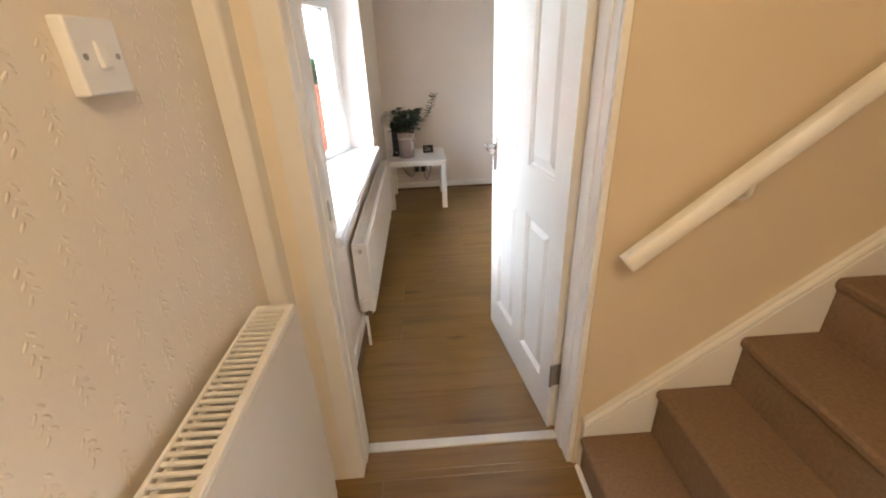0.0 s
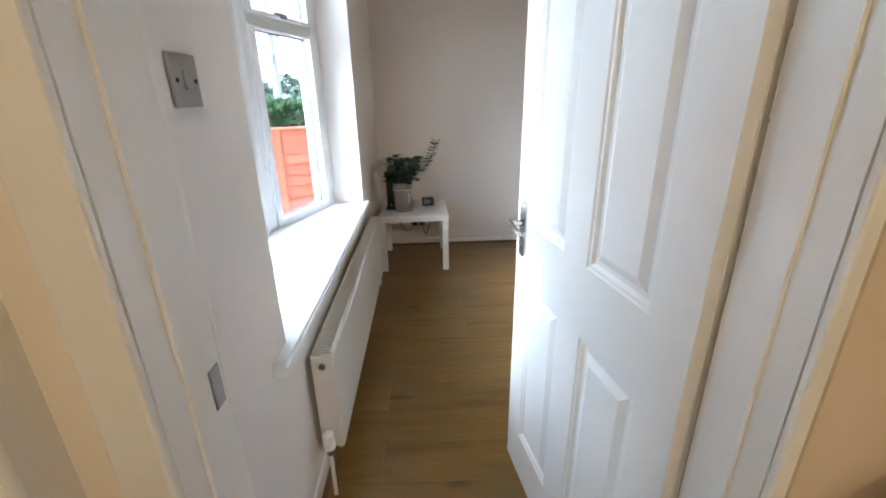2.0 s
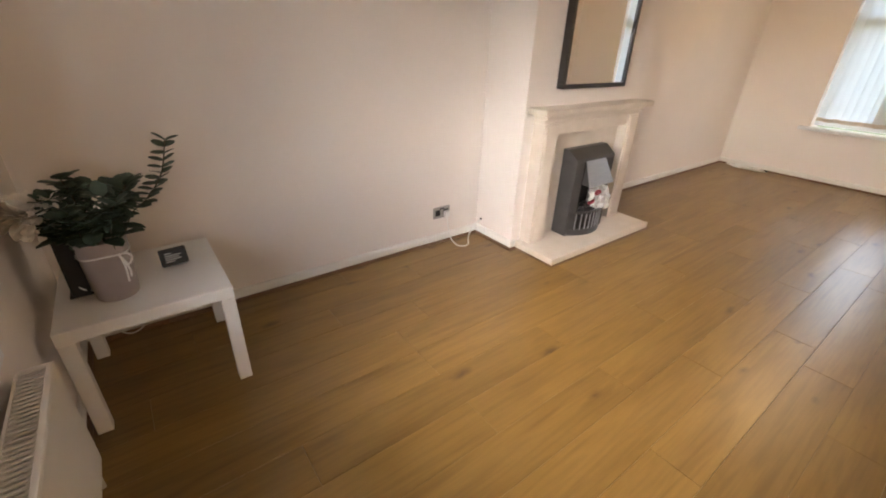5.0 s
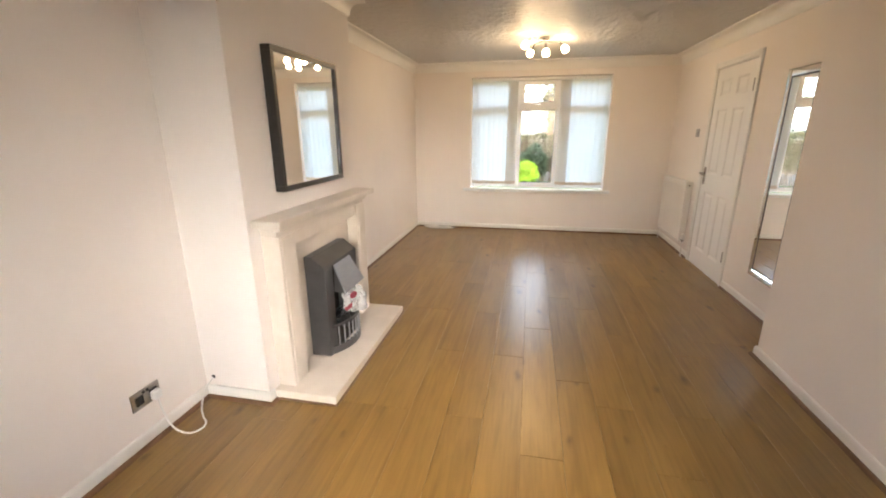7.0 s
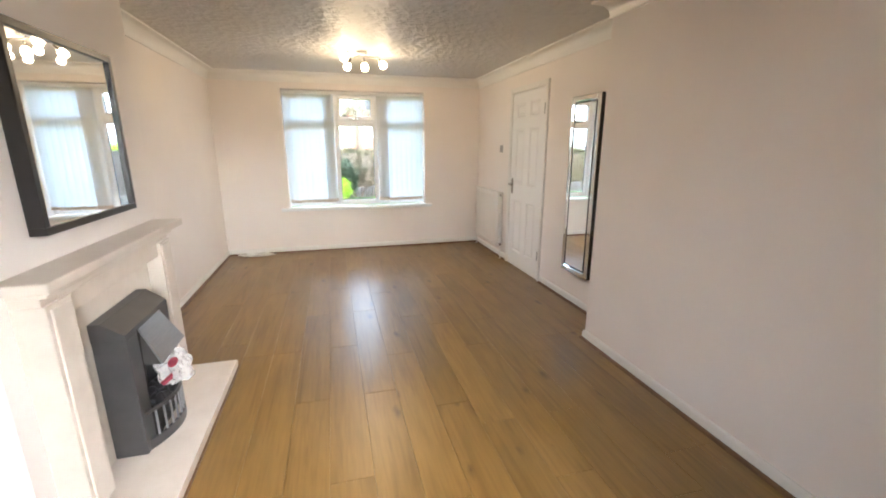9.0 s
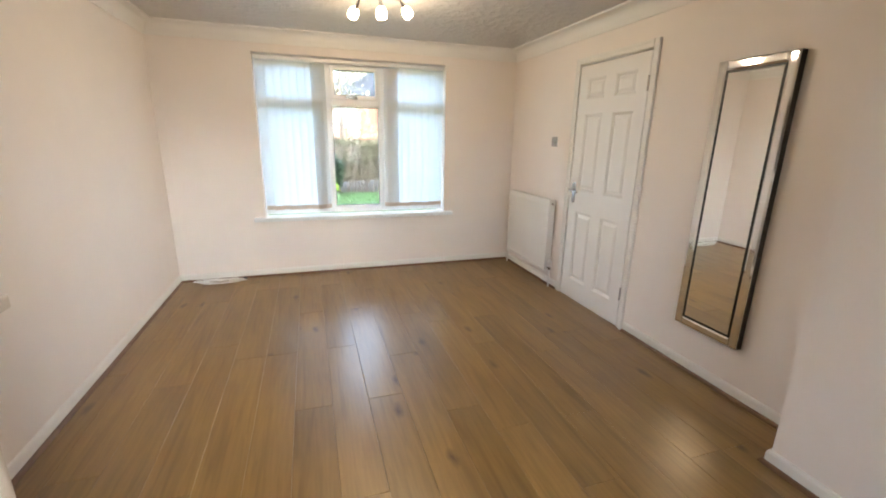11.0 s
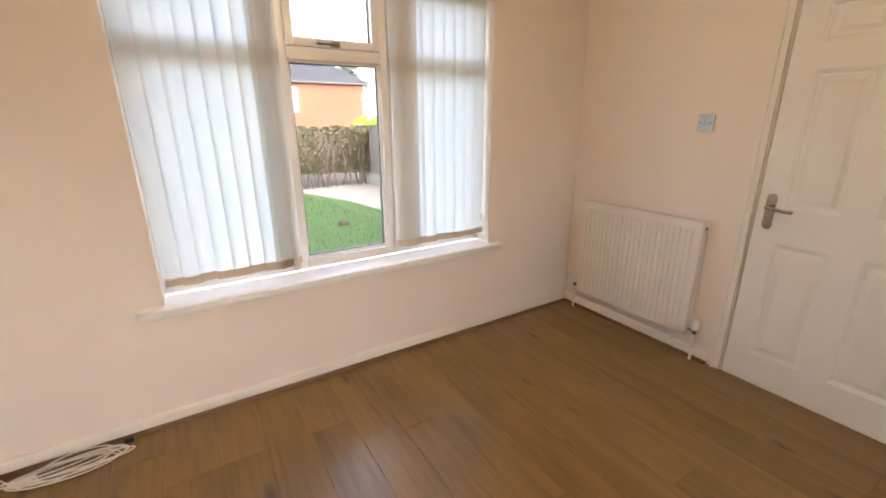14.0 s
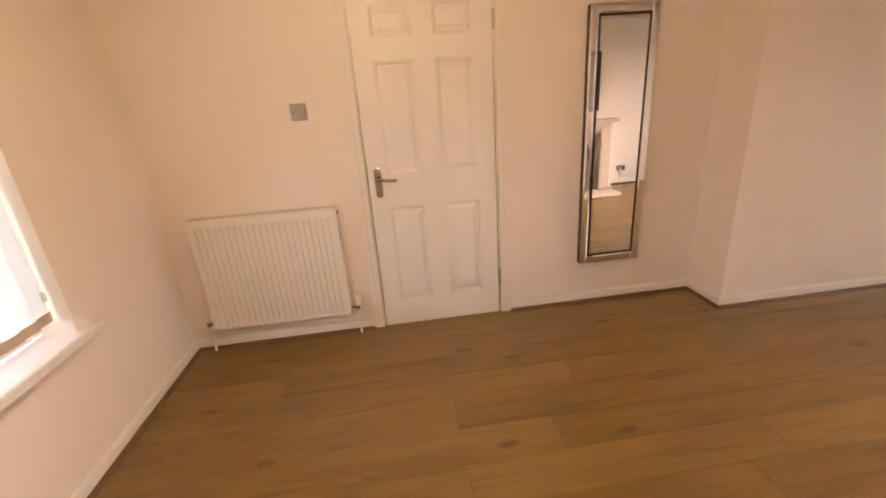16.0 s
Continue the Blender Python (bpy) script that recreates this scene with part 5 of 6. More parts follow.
M_MORTAR = material("pale_mortar", (0.24, 0.17, 0.13), 0.9, vary=0.15, scale=10)
M_SLATE = material("grey_roof_tile", (0.045, 0.046, 0.054), 0.95, vary=0.35, scale=5, bump=0.3)
GZ = -0.26

structure("ground", [(-600, 700, -650, 650, -0.8, GZ - 0.03)], M_EARTH, "dark bare earth running to the horizon", "ground")


def sheet(name, outline, z, mat, label, category):
    bm = bmesh.new()
    a = [bm.verts.new((x, y, GZ - 0.028)) for x, y in outline]
    b = [bm.verts.new((x, y, z)) for x, y in outline]
    bm.faces.new(b)
    for k in range(len(outline)):
        bm.faces.new((a[k], a[(k + 1) % len(outline)], b[(k + 1) % len(outline)], b[k]))
    return solo(name, bm, mat, label, category, kind="structure")


EDGE = [(6.95, -0.9), (10.8, 0.22), (13.2, 0.62), (15.0, 1.25)]
sheet("lawn", EDGE + [(15.0, 14), (6.95, 14)], GZ, M_GRASS, "short green lawn behind the house", "lawn")
sheet("path", [(6.95, -2.2), (15.6, -2.2), (15.6, -0.9), (15.3, 1.24)] + [(x, y - 0.02) for x, y in EDGE[::-1]], GZ - 0.004, M_PAVE, "pale concrete garden path beside the lawn", "path")
sheet("gravel_yard", [(-0.53, -3), (-0.53, 5.4), (-12, 3.6), (-12, -3)], GZ, M_GRAVEL, "buff gravel yard before the bow window", "gravel")
sheet("field", [(-60, 14), (60, 14), (60, 400), (-60, 400)], GZ, M_GRASS, "far green playing field", "field")

random.seed(31)
vs, fs = [], []
for k in range(16000):
    x, y = random.uniform(7.6, 14.9), random.uniform(0.2, 6.5)
    lim = -0.9 + (x - 6.95) * 0.285
    if y < lim + 0.03:
        continue
    a, h, w = random.uniform(0, 6.28), random.uniform(0.02, 0.055), 0.006
    lx, ly = random.uniform(-0.02, 0.02), random.uniform(-0.02, 0.02)
    i = len(vs)
    vs += [(x - w * math.cos(a), y - w * math.sin(a), GZ), (x + w * math.cos(a), y + w * math.sin(a), GZ), (x + lx, y + ly, GZ + h)]
    fs.append((i, i + 1, i + 2))
me = bpy.data.meshes.new("grass")
me.from_pydata(vs, [], fs)
me.materials.append(M_BLADE)
tagged(new("grass", me), "short green grass blades on the lawn", "grass", kind="stuff")
vs, fs = [], []
for k in range(9000):
    x, y = random.uniform(-4.2, -0.8), random.uniform(1.5, 5.0)
    r = random.uniform(0.006, 0.018)
    i = len(vs)
    c = (x, y, GZ + r * 0.3)
    vs += [(c[0] - r, c[1], c[2]), (c[0] + r * 0.5, c[1] + r, c[2]), (c[0] + r * 0.6, c[1] - r, c[2]), (c[0], c[1], c[2] + r)]
    fs += [(i, i + 1, i + 3), (i + 1, i + 2, i + 3), (i + 2, i, i + 3)]
me = bpy.data.meshes.new("gravel")
me.from_pydata(vs, [], fs)
me.materials.append(M_GRAVEL)
tagged(new("gravel", me), "loose buff gravel stones", "gravel", kind="stuff")


def leaf_mesh(name, points, size, mat, seed, droop=0.0):
    """Many small folded leaves at the points that the generator gives."""
    rng = random.Random(seed)
    vs, fs = [], []
    for p, n in points:
        d = Vector((rng.gauss(0, 1), rng.gauss(0, 1), rng.gauss(0, 1) - droop)) + Vector(n) * 1.2
        d.normalize()
        s = d.cross(Vector((rng.gauss(0, 1), rng.gauss(0, 1), rng.gauss(0, 1)))).normalized()
        L, W = size * rng.uniform(0.6, 1.3), size * rng.uniform(0.3, 0.55)
        p = Vector(p)
        up = s.cross(d) * W * 0.3
        i = len(vs)
        vs += [tuple(p), tuple(p + d * L * 0.5 - s * W + up), tuple(p + d * L), tuple(p + d * L * 0.5 + s * W + up)]
        fs += [(i, i + 1, i + 2), (i, i + 2, i + 3)]
    me = bpy.data.meshes.new(name)
    me.from_pydata(vs, [], fs)
    me.materials.append(mat)
    return me


def hedge(name, x0, x1, y0, y1, z1, n, size, mat, label, seed, twiggy=0.0, stems=0):
    """A clipped hedge: a dark uneven heart, twigs and a shell of leaves."""
    rng = random.Random(seed)
    h = thing(name, label, "hedge")
    bm = bmesh.new()
    slab(bm, x0 + 0.18, x1 - 0.18, y0 + 0.18, y1 - 0.18, GZ + (0.35 if stems else 0.0), z1 - 0.15)
    bmesh.ops.subdivide_edges(bm, edges=bm.edges[:], cuts=6, use_grid_fill=True)
    for v in bm.verts:
        v.co += noise.noise_vector(v.co * 1.7) * 0.12
    part("heart", bm, M_TWIG if twiggy else M_HEDGE_DARK, h, "shaded inner branches")
    pts = []
    for k in range(n):
        f = rng.random()
        nx = Vector((0, 0, 0))
        p = Vector((rng.uniform(x0, x1), rng.uniform(y0, y1), rng.uniform(GZ + (0.42 if stems else 0.02), z1)))
        side = rng.random()
        if side < 0.3:
            p.z, nx = z1 - abs(rng.gauss(0, 0.05)), Vector((0, 0, 1))
        elif side < 0.62:
            p.x, nx = x0 + abs(rng.gauss(0, 0.08)), Vector((-1, 0, 0))
        elif side < 0.72:
            p.x, nx = x1 - abs(rng.gauss(0, 0.08)), Vector((1, 0, 0))
        elif side < 0.93:
            p.y, nx = y0 + abs(rng.gauss(0, 0.08)), Vector((0, -1, 0))
        else:
            p.y, nx = y1 - abs(rng.gauss(0, 0.08)), Vector((0, 1, 0))
        p += noise.noise_vector(p * 1.3) * 0.13 + noise.noise_vector(p * 5) * 0.05
        pts.append((p, nx))
    ob = new("leaves", leaf_mesh("leaves", pts, size, mat, seed))
    ob.parent = h
    if stems:
        bm = bmesh.new()
        for k in range(stems):
            x, y = rng.uniform(x0, x0 + 0.35), rng.uniform(y0 + 0.05, y1 - 0.05)
            pts2 = [(x, y, GZ - 0.02)]
            for s in range(3):
                pts2.append((pts2[-1][0] + rng.uniform(-0.08, 0.06), pts2[-1][1] + rng.uniform(-0.13, 0.13), GZ + 0.35 * (s + 1)))
            pipe(bm, pts2, rng.uniform(0.008, 0.018), 5)
        part("stems", bm, M_TWIG, h, "brown bare stems showing at the foot")
    return h


hedge("hedge", 15.15, 16.1, -0.72, 9.5, 1.22, 42000, 0.055, M_HEDGE_BROWN, "clipped brown winter hedge at the end of the lawn", 41, twiggy=1, stems=220)
hedge("hedge", -9.5, -3.3, 7.4, 8.6, 1.80, 34000, 0.075, M_HEDGE_DARK, "tall dark conifer hedge beyond the red fence", 42)
hedge("hedge", -3.4, 2.0, 8.3, 9.3, 1.30, 26000, 0.075, M_HEDGE_GREEN, "bright green clipped laurel hedge beyond the fence", 43)
hedge("hedge", -14, 4, 15.5, 16.6, 1.15, 9000, 0.14, M_HEDGE_DARK, "far low dark hedge along the field", 44)


def shrub(x, y, r, h, n, size, mat, label, seed):
    rng = random.Random(seed)
    s = thing("shrub", label, "shrub", pose(x, y, GZ))
    bm = bmesh.new()
    for k in range(9):
        a = rng.uniform(0, 6.28)
        pipe(bm, smooth_line([(0, 0, -0.03), (r * 0.3 * math.cos(a), r * 0.3 * math.sin(a), h * 0.4), (r * 0.7 * math.cos(a), r * 0.7 * math.sin(a), h * 0.8)], 3), 0.012, 5)
    part("branches", bm, M_TWIG, s)
    pts = []
    for k in range(n):
        a, b = rng.uniform(0, 6.28), math.acos(rng.uniform(-0.7, 1))
        q = Vector((math.sin(b) * math.cos(a), math.sin(b) * math.sin(a), math.cos(b)))
        lump = 0.78 + 0.3 * noise.noise(q * 2.3 + Vector((seed, 0, 0)))
        f = lump * (1 - abs(rng.gauss(0, 0.16)))
        pts.append((Vector((q.x * r * f, q.y * r * f, h * 0.5 + q.z * h * 0.5 * f)), q))
    ob = new("leaves", leaf_mesh("leaves", pts, size, mat, seed))
    ob.parent = s
    return s


shrub(13.6, 2.98, 0.42, 0.82, 2600, 0.06, M_LIME, "small lime-green leafy shrub on the lawn edge", 51)
shrub(14.7, 2.75, 0.50, 1.30, 3800, 0.085, M_HEDGE_DARK, "dark evergreen shrub before the brown hedge", 52)
shrub(17.6, -1.7, 0.8, 1.9, 2200, 0.10, M_LIME, "yellow-green shrub behind the hedge end", 53)


def tree(x, y, h, spread, trunk, n, size, mat, bark, label, seed, base=0.3):
    """A tapered trunk with limbs, twigs and a loose crown."""
    rng = random.Random(seed)
    t = thing("tree", label, "tree", pose(x, y, GZ))
    bm = bmesh.new()
    steps = 9
    line = [Vector((0.0, 0.0, -0.05))]
    for k in range(steps):
        line.append(line[-1] + Vector((rng.uniform(-0.04, 0.04) * h / 6, rng.uniform(-0.04, 0.04) * h / 6, h / steps)))
    for k in range(steps):
        r0, r1 = trunk * (1 - k / (steps + 0.6)), trunk * (1 - (k + 1) / (steps + 0.6))
        d = line[k + 1] - line[k]
        tube(bm, r0, r1, d.length, Matrix.Translation(line[k]) @ d.to_track_quat("Z", "Y").to_matrix().to_4x4(), 10)
    part("trunk", bm, bark, t, smooth=True)
    bm = bmesh.new()
    tips = []
    for k in range(24):
        f = rng.uniform(base, 0.97)
        p = line[min(int(f * steps), steps)]
        a = rng.uniform(0, 6.28)
        L = spread * (1.15 - f) * rng.uniform(0.6, 1.1)
        pts = [p]
        for s in range(4):
            pts.append(pts[-1] + Vector((math.cos(a) * L / 4, math.sin(a) * L / 4, L / 4 * rng.uniform(0.2, 0.9))) + Vector((rng.gauss(0, 0.05), rng.gauss(0, 0.05), 0)) * L)
        pipe(bm, pts, max(trunk * 0.16, 0.012), 5)
        for s in range(5):
            q = pts[rng.randint(2, 4)]
            e = q + Vector((rng.gauss(0, 1), rng.gauss(0, 1), rng.gauss(0.2, 0.7))) * L * 0.22
            pipe(bm, [q, (q + e) / 2 + Vector((0, 0, 0.03 * L)), e], 0.007 + trunk * 0.02, 4)
            tips += [q, e, (q + e) / 2]
    part("limbs", bm, bark if n else M_TWIG, t)
    if n:
        pts = []
        for k in range(n):
            c = rng.choice(tips)
            o = Vector((rng.gauss(0, 1), rng.gauss(0, 1), rng.gauss(0, 0.8))) * spread * 0.09
            pts.append((c + o, (0, 0, 0)))
        ob = new("crown", leaf_mesh("crown", pts, size, mat, seed, 0.4))
        ob.parent = t
    return t


M_BLOSSOM = material("pale_spring_leaf", (0.40, 0.36, 0.22), 0.7, vary=0.3, scale=3, colour2=(0.22, 0.22, 0.11))
M_FAR = material("grey_green_foliage", (0.10, 0.125, 0.095), 0.8, vary=0.4, scale=1.0, colour2=(0.06, 0.085, 0.06))
tree(-9.1, 30.0, 11.0, 4.0, 0.30, 500, 0.12, M_FAR, M_BARK, "tall pale birch with bare hanging twigs", 61)
tree(20.5, 1.9, 6.0, 3.2, 0.14, 2600, 0.10, M_BLOSSOM, M_TWIG, "half-bare garden tree with pale leaves", 62, 0.2)
tree(22.5, 4.6, 7.0, 3.8, 0.17, 3600, 0.12, M_BLOSSOM, M_TWIG, "spreading garden tree with pale spring leaves", 63, 0.2)
tree(19.0, 7.5, 5.5, 2.8, 0.13, 3200, 0.11, M_HEDGE_GREEN, M_TWIG, "leafy green garden tree behind the hedge", 64, 0.15)
for k, (x, y, h) in enumerate(((60, -28, 9), (66, -34, 8), (70, -20, 10), (58, -40, 7), (75, -46, 9))):
    tree(x, y, h, h * 0.5, 0.22, 2200, 0.45, M_FAR, M_TWIG, "distant grey-green tree beyond the gardens", 70 + k, 0.1)
for k in range(9):
    tree(-95 + 17 * k, 150 + 12 * (k % 3), 7 + 2 * (k % 2), 7, 0.3, 900, 1.1, M_FAR, M_TWIG, "distant hazy tree at the edge of the field", 90 + k, 0.05)

# far hills beyond the field
bm = bmesh.new()
n = 40
lo = [bm.verts.new((-420 + 840 * k / n, 420, GZ - 0.2)) for k in range(n + 1)]
hi = [bm.verts.new((-420 + 840 * k / n, 460, 9 + 5 * noise.noise(Vector((k * 0.23, 0, 0))))) for k in range(n + 1)]
bk = [bm.verts.new((-420 + 840 * k / n, 520, GZ - 0.2)) for k in range(n + 1)]
for k in range(n):
    bm.faces.new((lo[k], lo[k + 1], hi[k + 1], hi[k]))
    bm.faces.new((hi[k], hi[k + 1], bk[k + 1], bk[k]))
# distance haze is painted in as a pale blue-grey hill colour
solo("backdrop_hill", bm, material("haze_coloured_hill", (0.30, 0.34, 0.36), 1.0, vary=0.15, scale=0.02), "hills on the horizon with haze put into their pale colour", "hills", kind="structure")


# leaf litter lying on the lawn
for cx, cy, cr in ((11.07, 1.43, 0.075), (10.35, 0.62, 0.05)):
    bm = bmesh.new()
    bmesh.ops.create_icosphere(bm, subdivisions=2, radius=cr, matrix=pose(cx, cy, GZ + 0.03) @ Matrix.Diagonal((1, 1.3, 0.5, 1)))
    for v in bm.verts:
        v.co += noise.noise_vector(v.co * 22) * cr * 0.6
    solo("leaf_litter", bm, M_EARTH, "dark clump of dead leaves on the lawn", "leaves")


# ---- fences ----
def lap_panel(parent, m, width, height, mat, battens, boards):
    """A lapped fence panel. Local x along it, y toward the house."""
    bh = height / boards
    for k in range(boards):
        bm = bmesh.new()
        vs0 = []
        nseg = 14
        rng = random.Random(k * 7 + int(width * 100))
        wob = [rng.uniform(-0.013, 0.013) for _ in range(nseg + 1)]
        for s in range(nseg + 1):
            x = width * s / nseg
            z0 = k * bh - 0.012 + wob[s]
            vs0.append([bm.verts.new(m @ Vector(p)) for p in ((x, 0.020, z0), (x, 0.036 + wob[s] * 0.3, z0), (x, 0.008, (k + 1) * bh + 0.010), (x, 0.000, (k + 1) * bh + 0.010))])
        for a, b in zip(vs0, vs0[1:]):
            for j in range(4):
                bm.faces.new((a[j], b[j], b[(j + 1) % 4], a[(j + 1) % 4]))
        bm.faces.new(vs0[0])
        bm.faces.new(vs0[-1][::-1])
        part("board", bm, mat, parent)
    for b in battens:
        bm = bmesh.new()
        slab(bm, b - 0.02, b + 0.02, 0.022, 0.060, -0.01, height, 0.003, 1, m)
        part("batten", bm, mat, parent)
    bm = bmesh.new()
    slab(bm, -0.01, width + 0.01, -0.005, 0.064, height, height + 0.026, 0.004, 1, m)
    part("capping", bm, mat, parent)


def fence_post(parent, m, height):
    bm = bmesh.new()
    slab(bm, -0.05, 0.05, -0.05, 0.06, -0.1, height - 0.04, 0.006, 2, m)
    v0 = [bm.verts.new(m @ Vector(p)) for p in ((-0.05, -0.05, height - 0.04), (0.05, -0.05, height - 0.04), (0.05, 0.06, height - 0.04), (-0.05, 0.06, height - 0.04))]
    ap = bm.verts.new(m @ Vector((0, 0.005, height)))
    for k in range(4):
        bm.faces.new((v0[k], v0[(k + 1) % 4], ap))
    part("post", bm, M_CONCRETE, parent, "weathered concrete post")


def gravel_board(parent, m, width, height=0.28):
    bm = bmesh.new()
    slab(bm, 0, width, 0.0, 0.045, -0.05, height, 0.006, 1, m)
    part("gravel_board", bm, M_CONCRETE, parent, "grey concrete gravel board")


fang = math.degrees(math.atan2(0.28, 1.0))
FW = 1.83
pitch_w = FW + 0.11
base = Vector((-2.42, 4.93, GZ))
dirw = Vector((math.cos(radians(fang)), math.sin(radians(fang)), 0))
for k in range(-4, 2):
    p = base + dirw * (pitch_w * k)
    f = thing("fence", "orange-red stained lapped fence panel between concrete posts", "fence", group="red garden fence")
    m0 = Matrix.Translation(p) @ Matrix.Rotation(radians(fang), 4, "Z") @ Matrix.Rotation(math.pi, 4, "Z")
    fence_post(f, m0, 1.50)
    mp = Matrix.Translation(p + dirw * (pitch_w - 0.055)) @ Matrix.Rotation(radians(fang) + math.pi, 4, "Z")
    gravel_board(f, mp, FW)
    lap_panel(f, mp @ pose(0, 0, 0.29), FW, 1.02, M_FENCE, (0.03, 0.70, 1.37, 1.80) if k else (0.03, 0.72, 1.40, 1.80), 9)
gp = 1.72
for k in range(4):
    x = 16.0 - k * gp
    f = thing("fence", "weathered grey lapped fence panel between concrete posts", "fence", group="grey garden fence")
    mm = pose(x, -0.82, GZ)
    fence_post(f, mm, 1.58)
    mp = pose(x - gp + 0.05, -0.82, GZ)
    gravel_board(f, mp, gp - 0.1)
    lap_panel(f, mp @ pose(0, 0, 0.29), gp - 0.1, 1.22, M_GREYWOOD, (0.03, 0.8, 1.58), 4)

# ---- neighbouring house ----
hs = thing("house", "orange brick house with grey hipped roof and white windows", "house")
hx, hy0, hy1, he = 42.0, -11.4, 1.5, 4.45
bm = bmesh.new()
slab(bm, hx + 0.12, hx + 8.0, hy0 + 0.12, hy1 - 0.12, GZ - 0.03, he)
part("wall", bm, M_MORTAR, hs)
bm = bmesh.new()
ry0, ry1, rx = hy0 + 4.0, hy1 - 2.0, hx + 4.0
eave = [(hx - 0.35, hy0 - 0.35), (hx + 8.35, hy0 - 0.35), (hx + 8.35, hy1 + 0.35), (hx - 0.35, hy1 + 0.35)]
e0 = [bm.verts.new((x, y, he)) for x, y in eave]
e1 = [bm.verts.new((x, y, he + 0.12)) for x, y in eave]
r0, r1 = bm.verts.new((rx, ry0, he + 2.9)), bm.verts.new((rx, ry1, he + 2.9))
bm.faces.new(e0)
for k in range(4):
    bm.faces.new((e0[k], e0[(k + 1) % 4], e1[(k + 1) % 4], e1[k]))
bm.faces.new((e1[0], e1[1], r0))
bm.faces.new((e1[1], e1[2], r1, r0))
bm.faces.new((e1[2], e1[3], r1))
bm.faces.new((e1[3], e1[0], r0, r1))
roof_ob = part("roof", bm, M_SLATE, hs)
bm = bmesh.new()
for k in range(16):
    f = k / 16
    x, z = hx - 0.37 + f * 4.35, he + 0.13 + f * 2.78
    slab(bm, x, x + 0.02, hy0 - 0.3 + f * 4.3, hy1 + 0.3 - f * 2.3, z, z + 0.022)
part("tile_course", bm, M_SLATE, roof_ob)
bm = bmesh.new()
slab(bm, rx - 0.4, rx + 0.4, -5.6, -4.6, he + 2.4, he + 4.2, 0.03)
slab(bm, rx - 0.45, rx + 0.45, -5.65, -4.55, he + 4.2, he + 4.3)
part("chimney", bm, M_BRICK, roof_ob, "brick chimney stack")
bm = bmesh.new()
slab(bm, hx - 0.45, hx - 0.35, hy0 - 0.4, hy1 + 0.4, he - 0.06, he + 0.06)
slab(bm, hx - 0.34, hx - 0.02, hy0 - 0.3, hy1 + 0.3, he - 0.09, he - 0.001)
part("gutter", bm, M_BLACK, hs, "black gutter and soffit")
for wy in (-5.45, -0.9):
    wd = part("window", bmesh.new(), M_UPVC, hs, "white casement window")
    bm = bmesh.new()
    for a, b, c, d in ((wy, wy + 1.55, 2.12, 2.22), (wy, wy + 1.55, 3.94, 4.04), (wy, wy + 0.09, 2.22, 3.94), (wy + 1.46, wy + 1.55, 2.22, 3.94), (wy + 0.72, wy + 0.82, 2.22, 3.94), (wy + 0.82, wy + 1.46, 3.40, 3.48)):
        slab(bm, hx - 0.06, hx + 0.05, a, b, c, d)
    part("frame", bm, M_UPVC, wd)
    bm = bmesh.new()
    slab(bm, hx + 0.0, hx + 0.02, wy + 0.09, wy + 1.46, 2.22, 3.94)
    part("pane", bm, material("dim_net_curtain_glass", (0.30, 0.32, 0.33), 0.15, vary=0.3, scale=3), wd)
bmesh_bricks = bmesh.new()
rowh, bwid = 0.22, 0.66
z = 1.0
rr = 0
while z < he - 0.05:
    y = hy0 + (rr % 2) * bwid / 2
    while y < hy1:
        y1 = min(y + bwid - 0.02, hy1)
        if not any(y1 > wy - 0.02 and y < wy + 1.57 and z + rowh > 2.1 and z < 4.05 for wy in (-5.45, -0.9)):
            slab(bmesh_bricks, hx, hx + 0.125, y, y1, z, z + rowh - 0.02)
        y += bwid
    z += rowh
    rr += 1
ob = part("brickwork", bmesh_bricks, M_BRICK, hs, "courses of orange brick")
tagged(ob, kind="stuff")
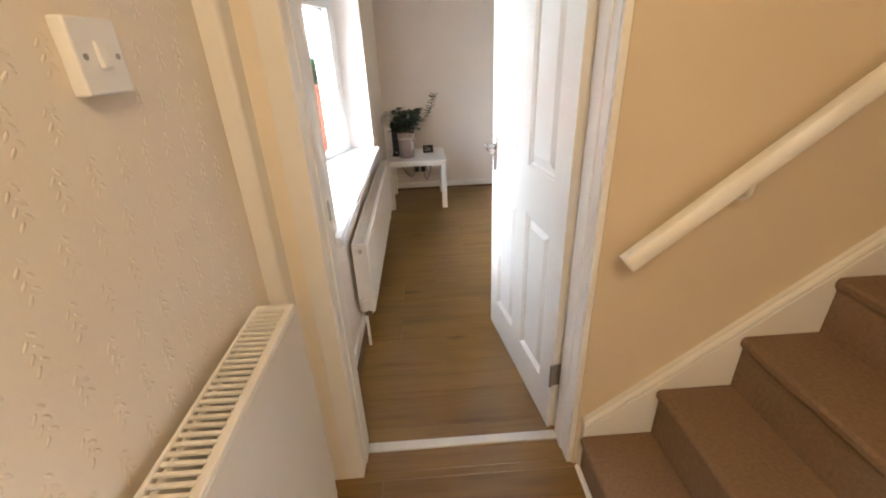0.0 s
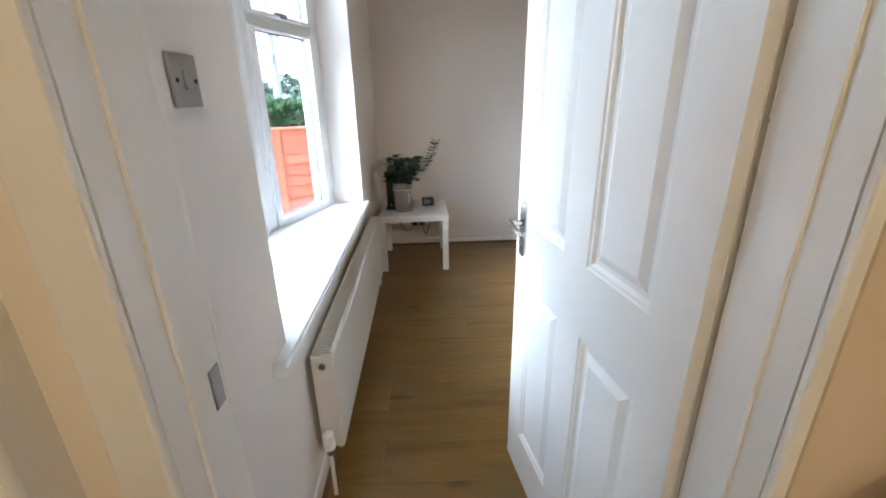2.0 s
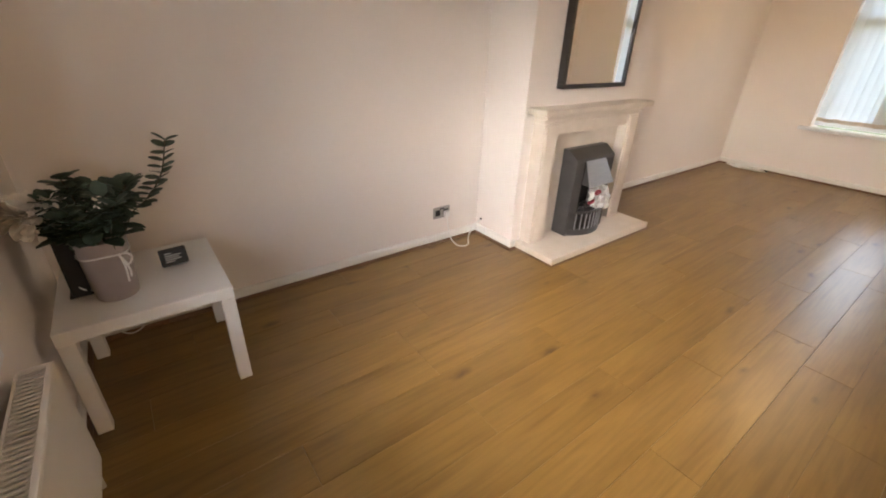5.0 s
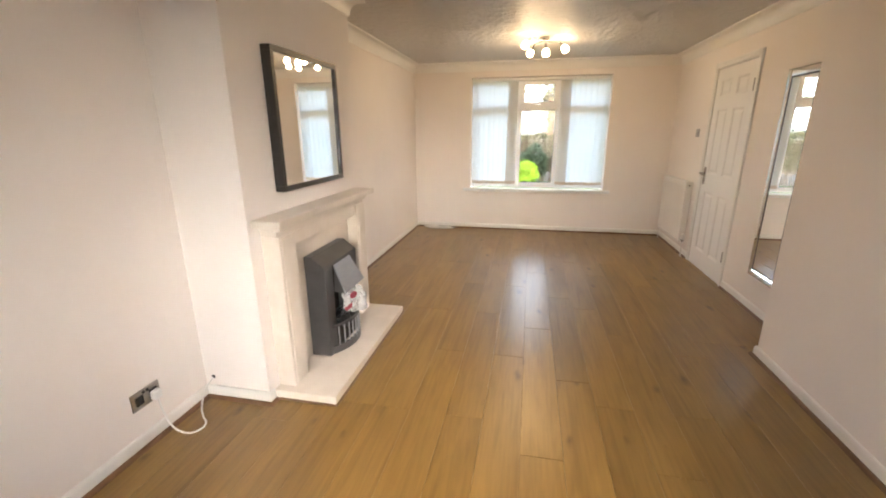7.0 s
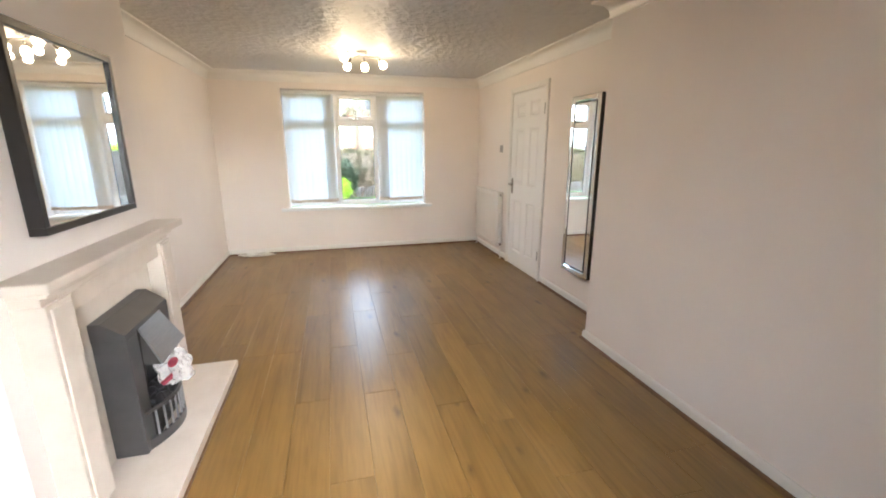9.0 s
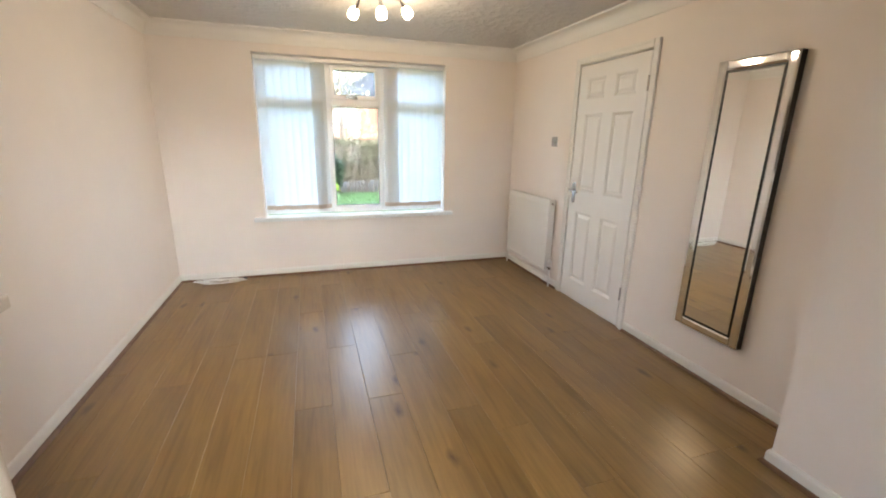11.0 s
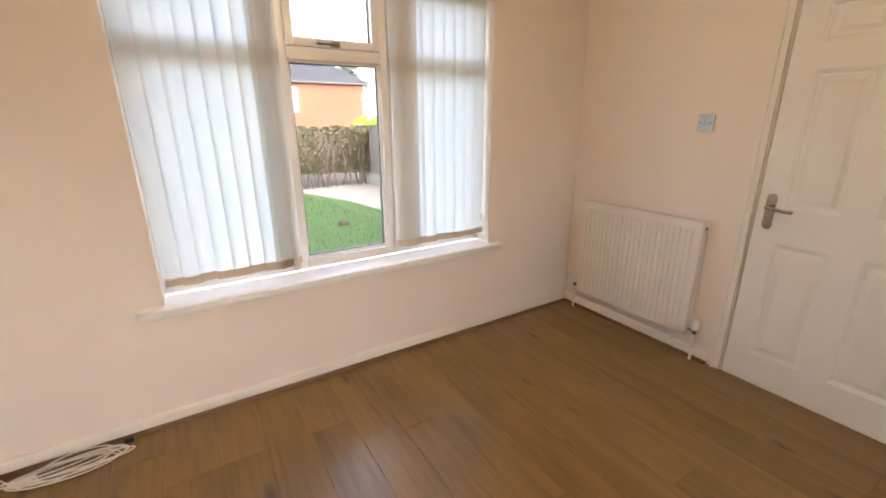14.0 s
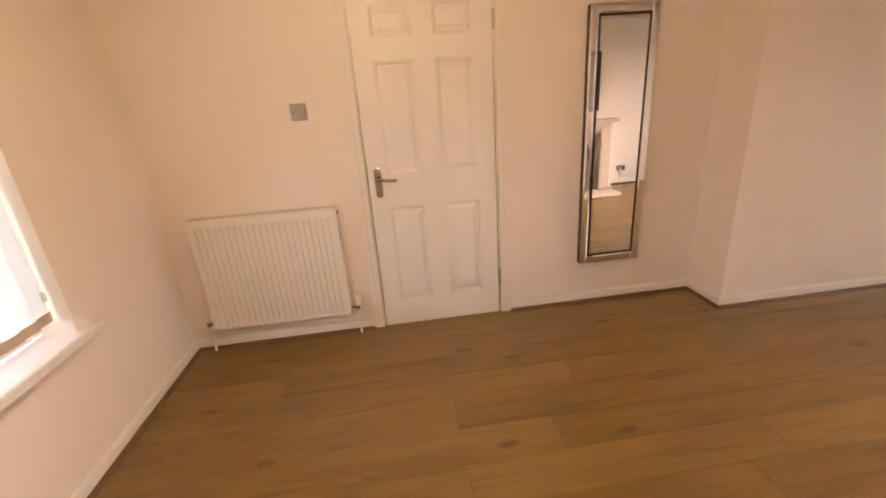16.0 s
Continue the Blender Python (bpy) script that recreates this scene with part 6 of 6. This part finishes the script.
for k, (x, y, w) in enumerate(((70, -34, 14),)):
    fh = thing("house", "distant low house with a grey roof", "house", pose(x, y, GZ))
    bm = bmesh.new()
    slab(bm, -4, 4, -w / 2, w / 2, -0.03, 3.2)
    part("wall", bm, M_MORTAR, fh)
    bm = bmesh.new()
    a = [bm.verts.new(p) for p in ((-4.3, -w / 2 - 0.3, 3.2), (4.3, -w / 2 - 0.3, 3.2), (4.3, w / 2 + 0.3, 3.2), (-4.3, w / 2 + 0.3, 3.2))]
    r = [bm.verts.new((0, -w / 2 + 2.5, 5.6)), bm.verts.new((0, w / 2 - 2.5, 5.6))]
    bm.faces.new(a)
    bm.faces.new((a[0], a[1], r[0]))
    bm.faces.new((a[1], a[2], r[1], r[0]))
    bm.faces.new((a[2], a[3], r[1]))
    bm.faces.new((a[3], a[0], r[0], r[1]))
    part("roof", bm, M_SLATE, fh)
for x in (-20.5, -17.8):
    lc = thing("lamp_post", "thin grey street lamp column beyond the hedge", "lamp post", pose(x, 30.5, GZ))
    bm = bmesh.new()
    tube(bm, 0.07, 0.05, 8.0, pose(0, 0, -0.03), 10)
    part("column", bm, M_STEEL, lc, smooth=True)

# ---- floor boards ----
bw, bl, gap = 0.192, 1.285, 0.0008
board_meshes = {}


def board_mesh(L, W):
    key = (round(L, 3), round(W, 3))
    if key not in board_meshes:
        bm = bmesh.new()
        h, e = 0.0, 0.0014
        base = [(0, 0), (L, 0), (L, W), (0, W)]
        top = [(e, e), (L - e, e), (L - e, W - e), (e, W - e)]
        a = [bm.verts.new((x, y, -0.008)) for x, y in base]
        b = [bm.verts.new((x, y, -0.0010)) for x, y in base]
        c = [bm.verts.new((x, y, h)) for x, y in top]
        for r0, r1 in ((a, b), (b, c)):
            for k in range(4):
                bm.faces.new((r0[k], r0[(k + 1) % 4], r1[(k + 1) % 4], r1[k]))
        bm.faces.new(c)
        board_meshes[key] = mesh_of("floor_board", bm, M_OAK)
    return board_meshes[key]


def lay_floor(parent, x0, x1, y0, y1, shift):
    rng = random.Random(int(shift * 100))
    y, row = y0, 0
    while y < y1 - 0.01:
        w = min(bw, y1 - y)
        x = x0 - rng.choice([0.0, 0.43, 0.86, 0.21, 0.64, 1.07])
        while x < x1:
            a, b = max(x, x0), min(x + bl, x1)
            if b - a > 0.03:
                ob = new("floor_board", board_mesh(b - a - gap, w - gap))
                ob.location = (a, y, 0)
                ob.parent = parent
            x += bl
        y += bw
        row += 1


floor = thing("floor", "warm oak laminate floor boards with a satin sheen", "floor", kind="structure")
lay_floor(floor, X_W, X_E, 1.07 + 0.05, 4.57, 1.0)
lay_floor(floor, X_NIB, X_E, 1.07 - 0.142, 1.07 + 0.05, 3.0)
hall_floor = thing("hall_floor", "oak laminate boards of the hall floor", "floor", kind="structure")
lay_floor(hall_floor, HALL_X, 0.70, -1.6, 1.12, 2.0)
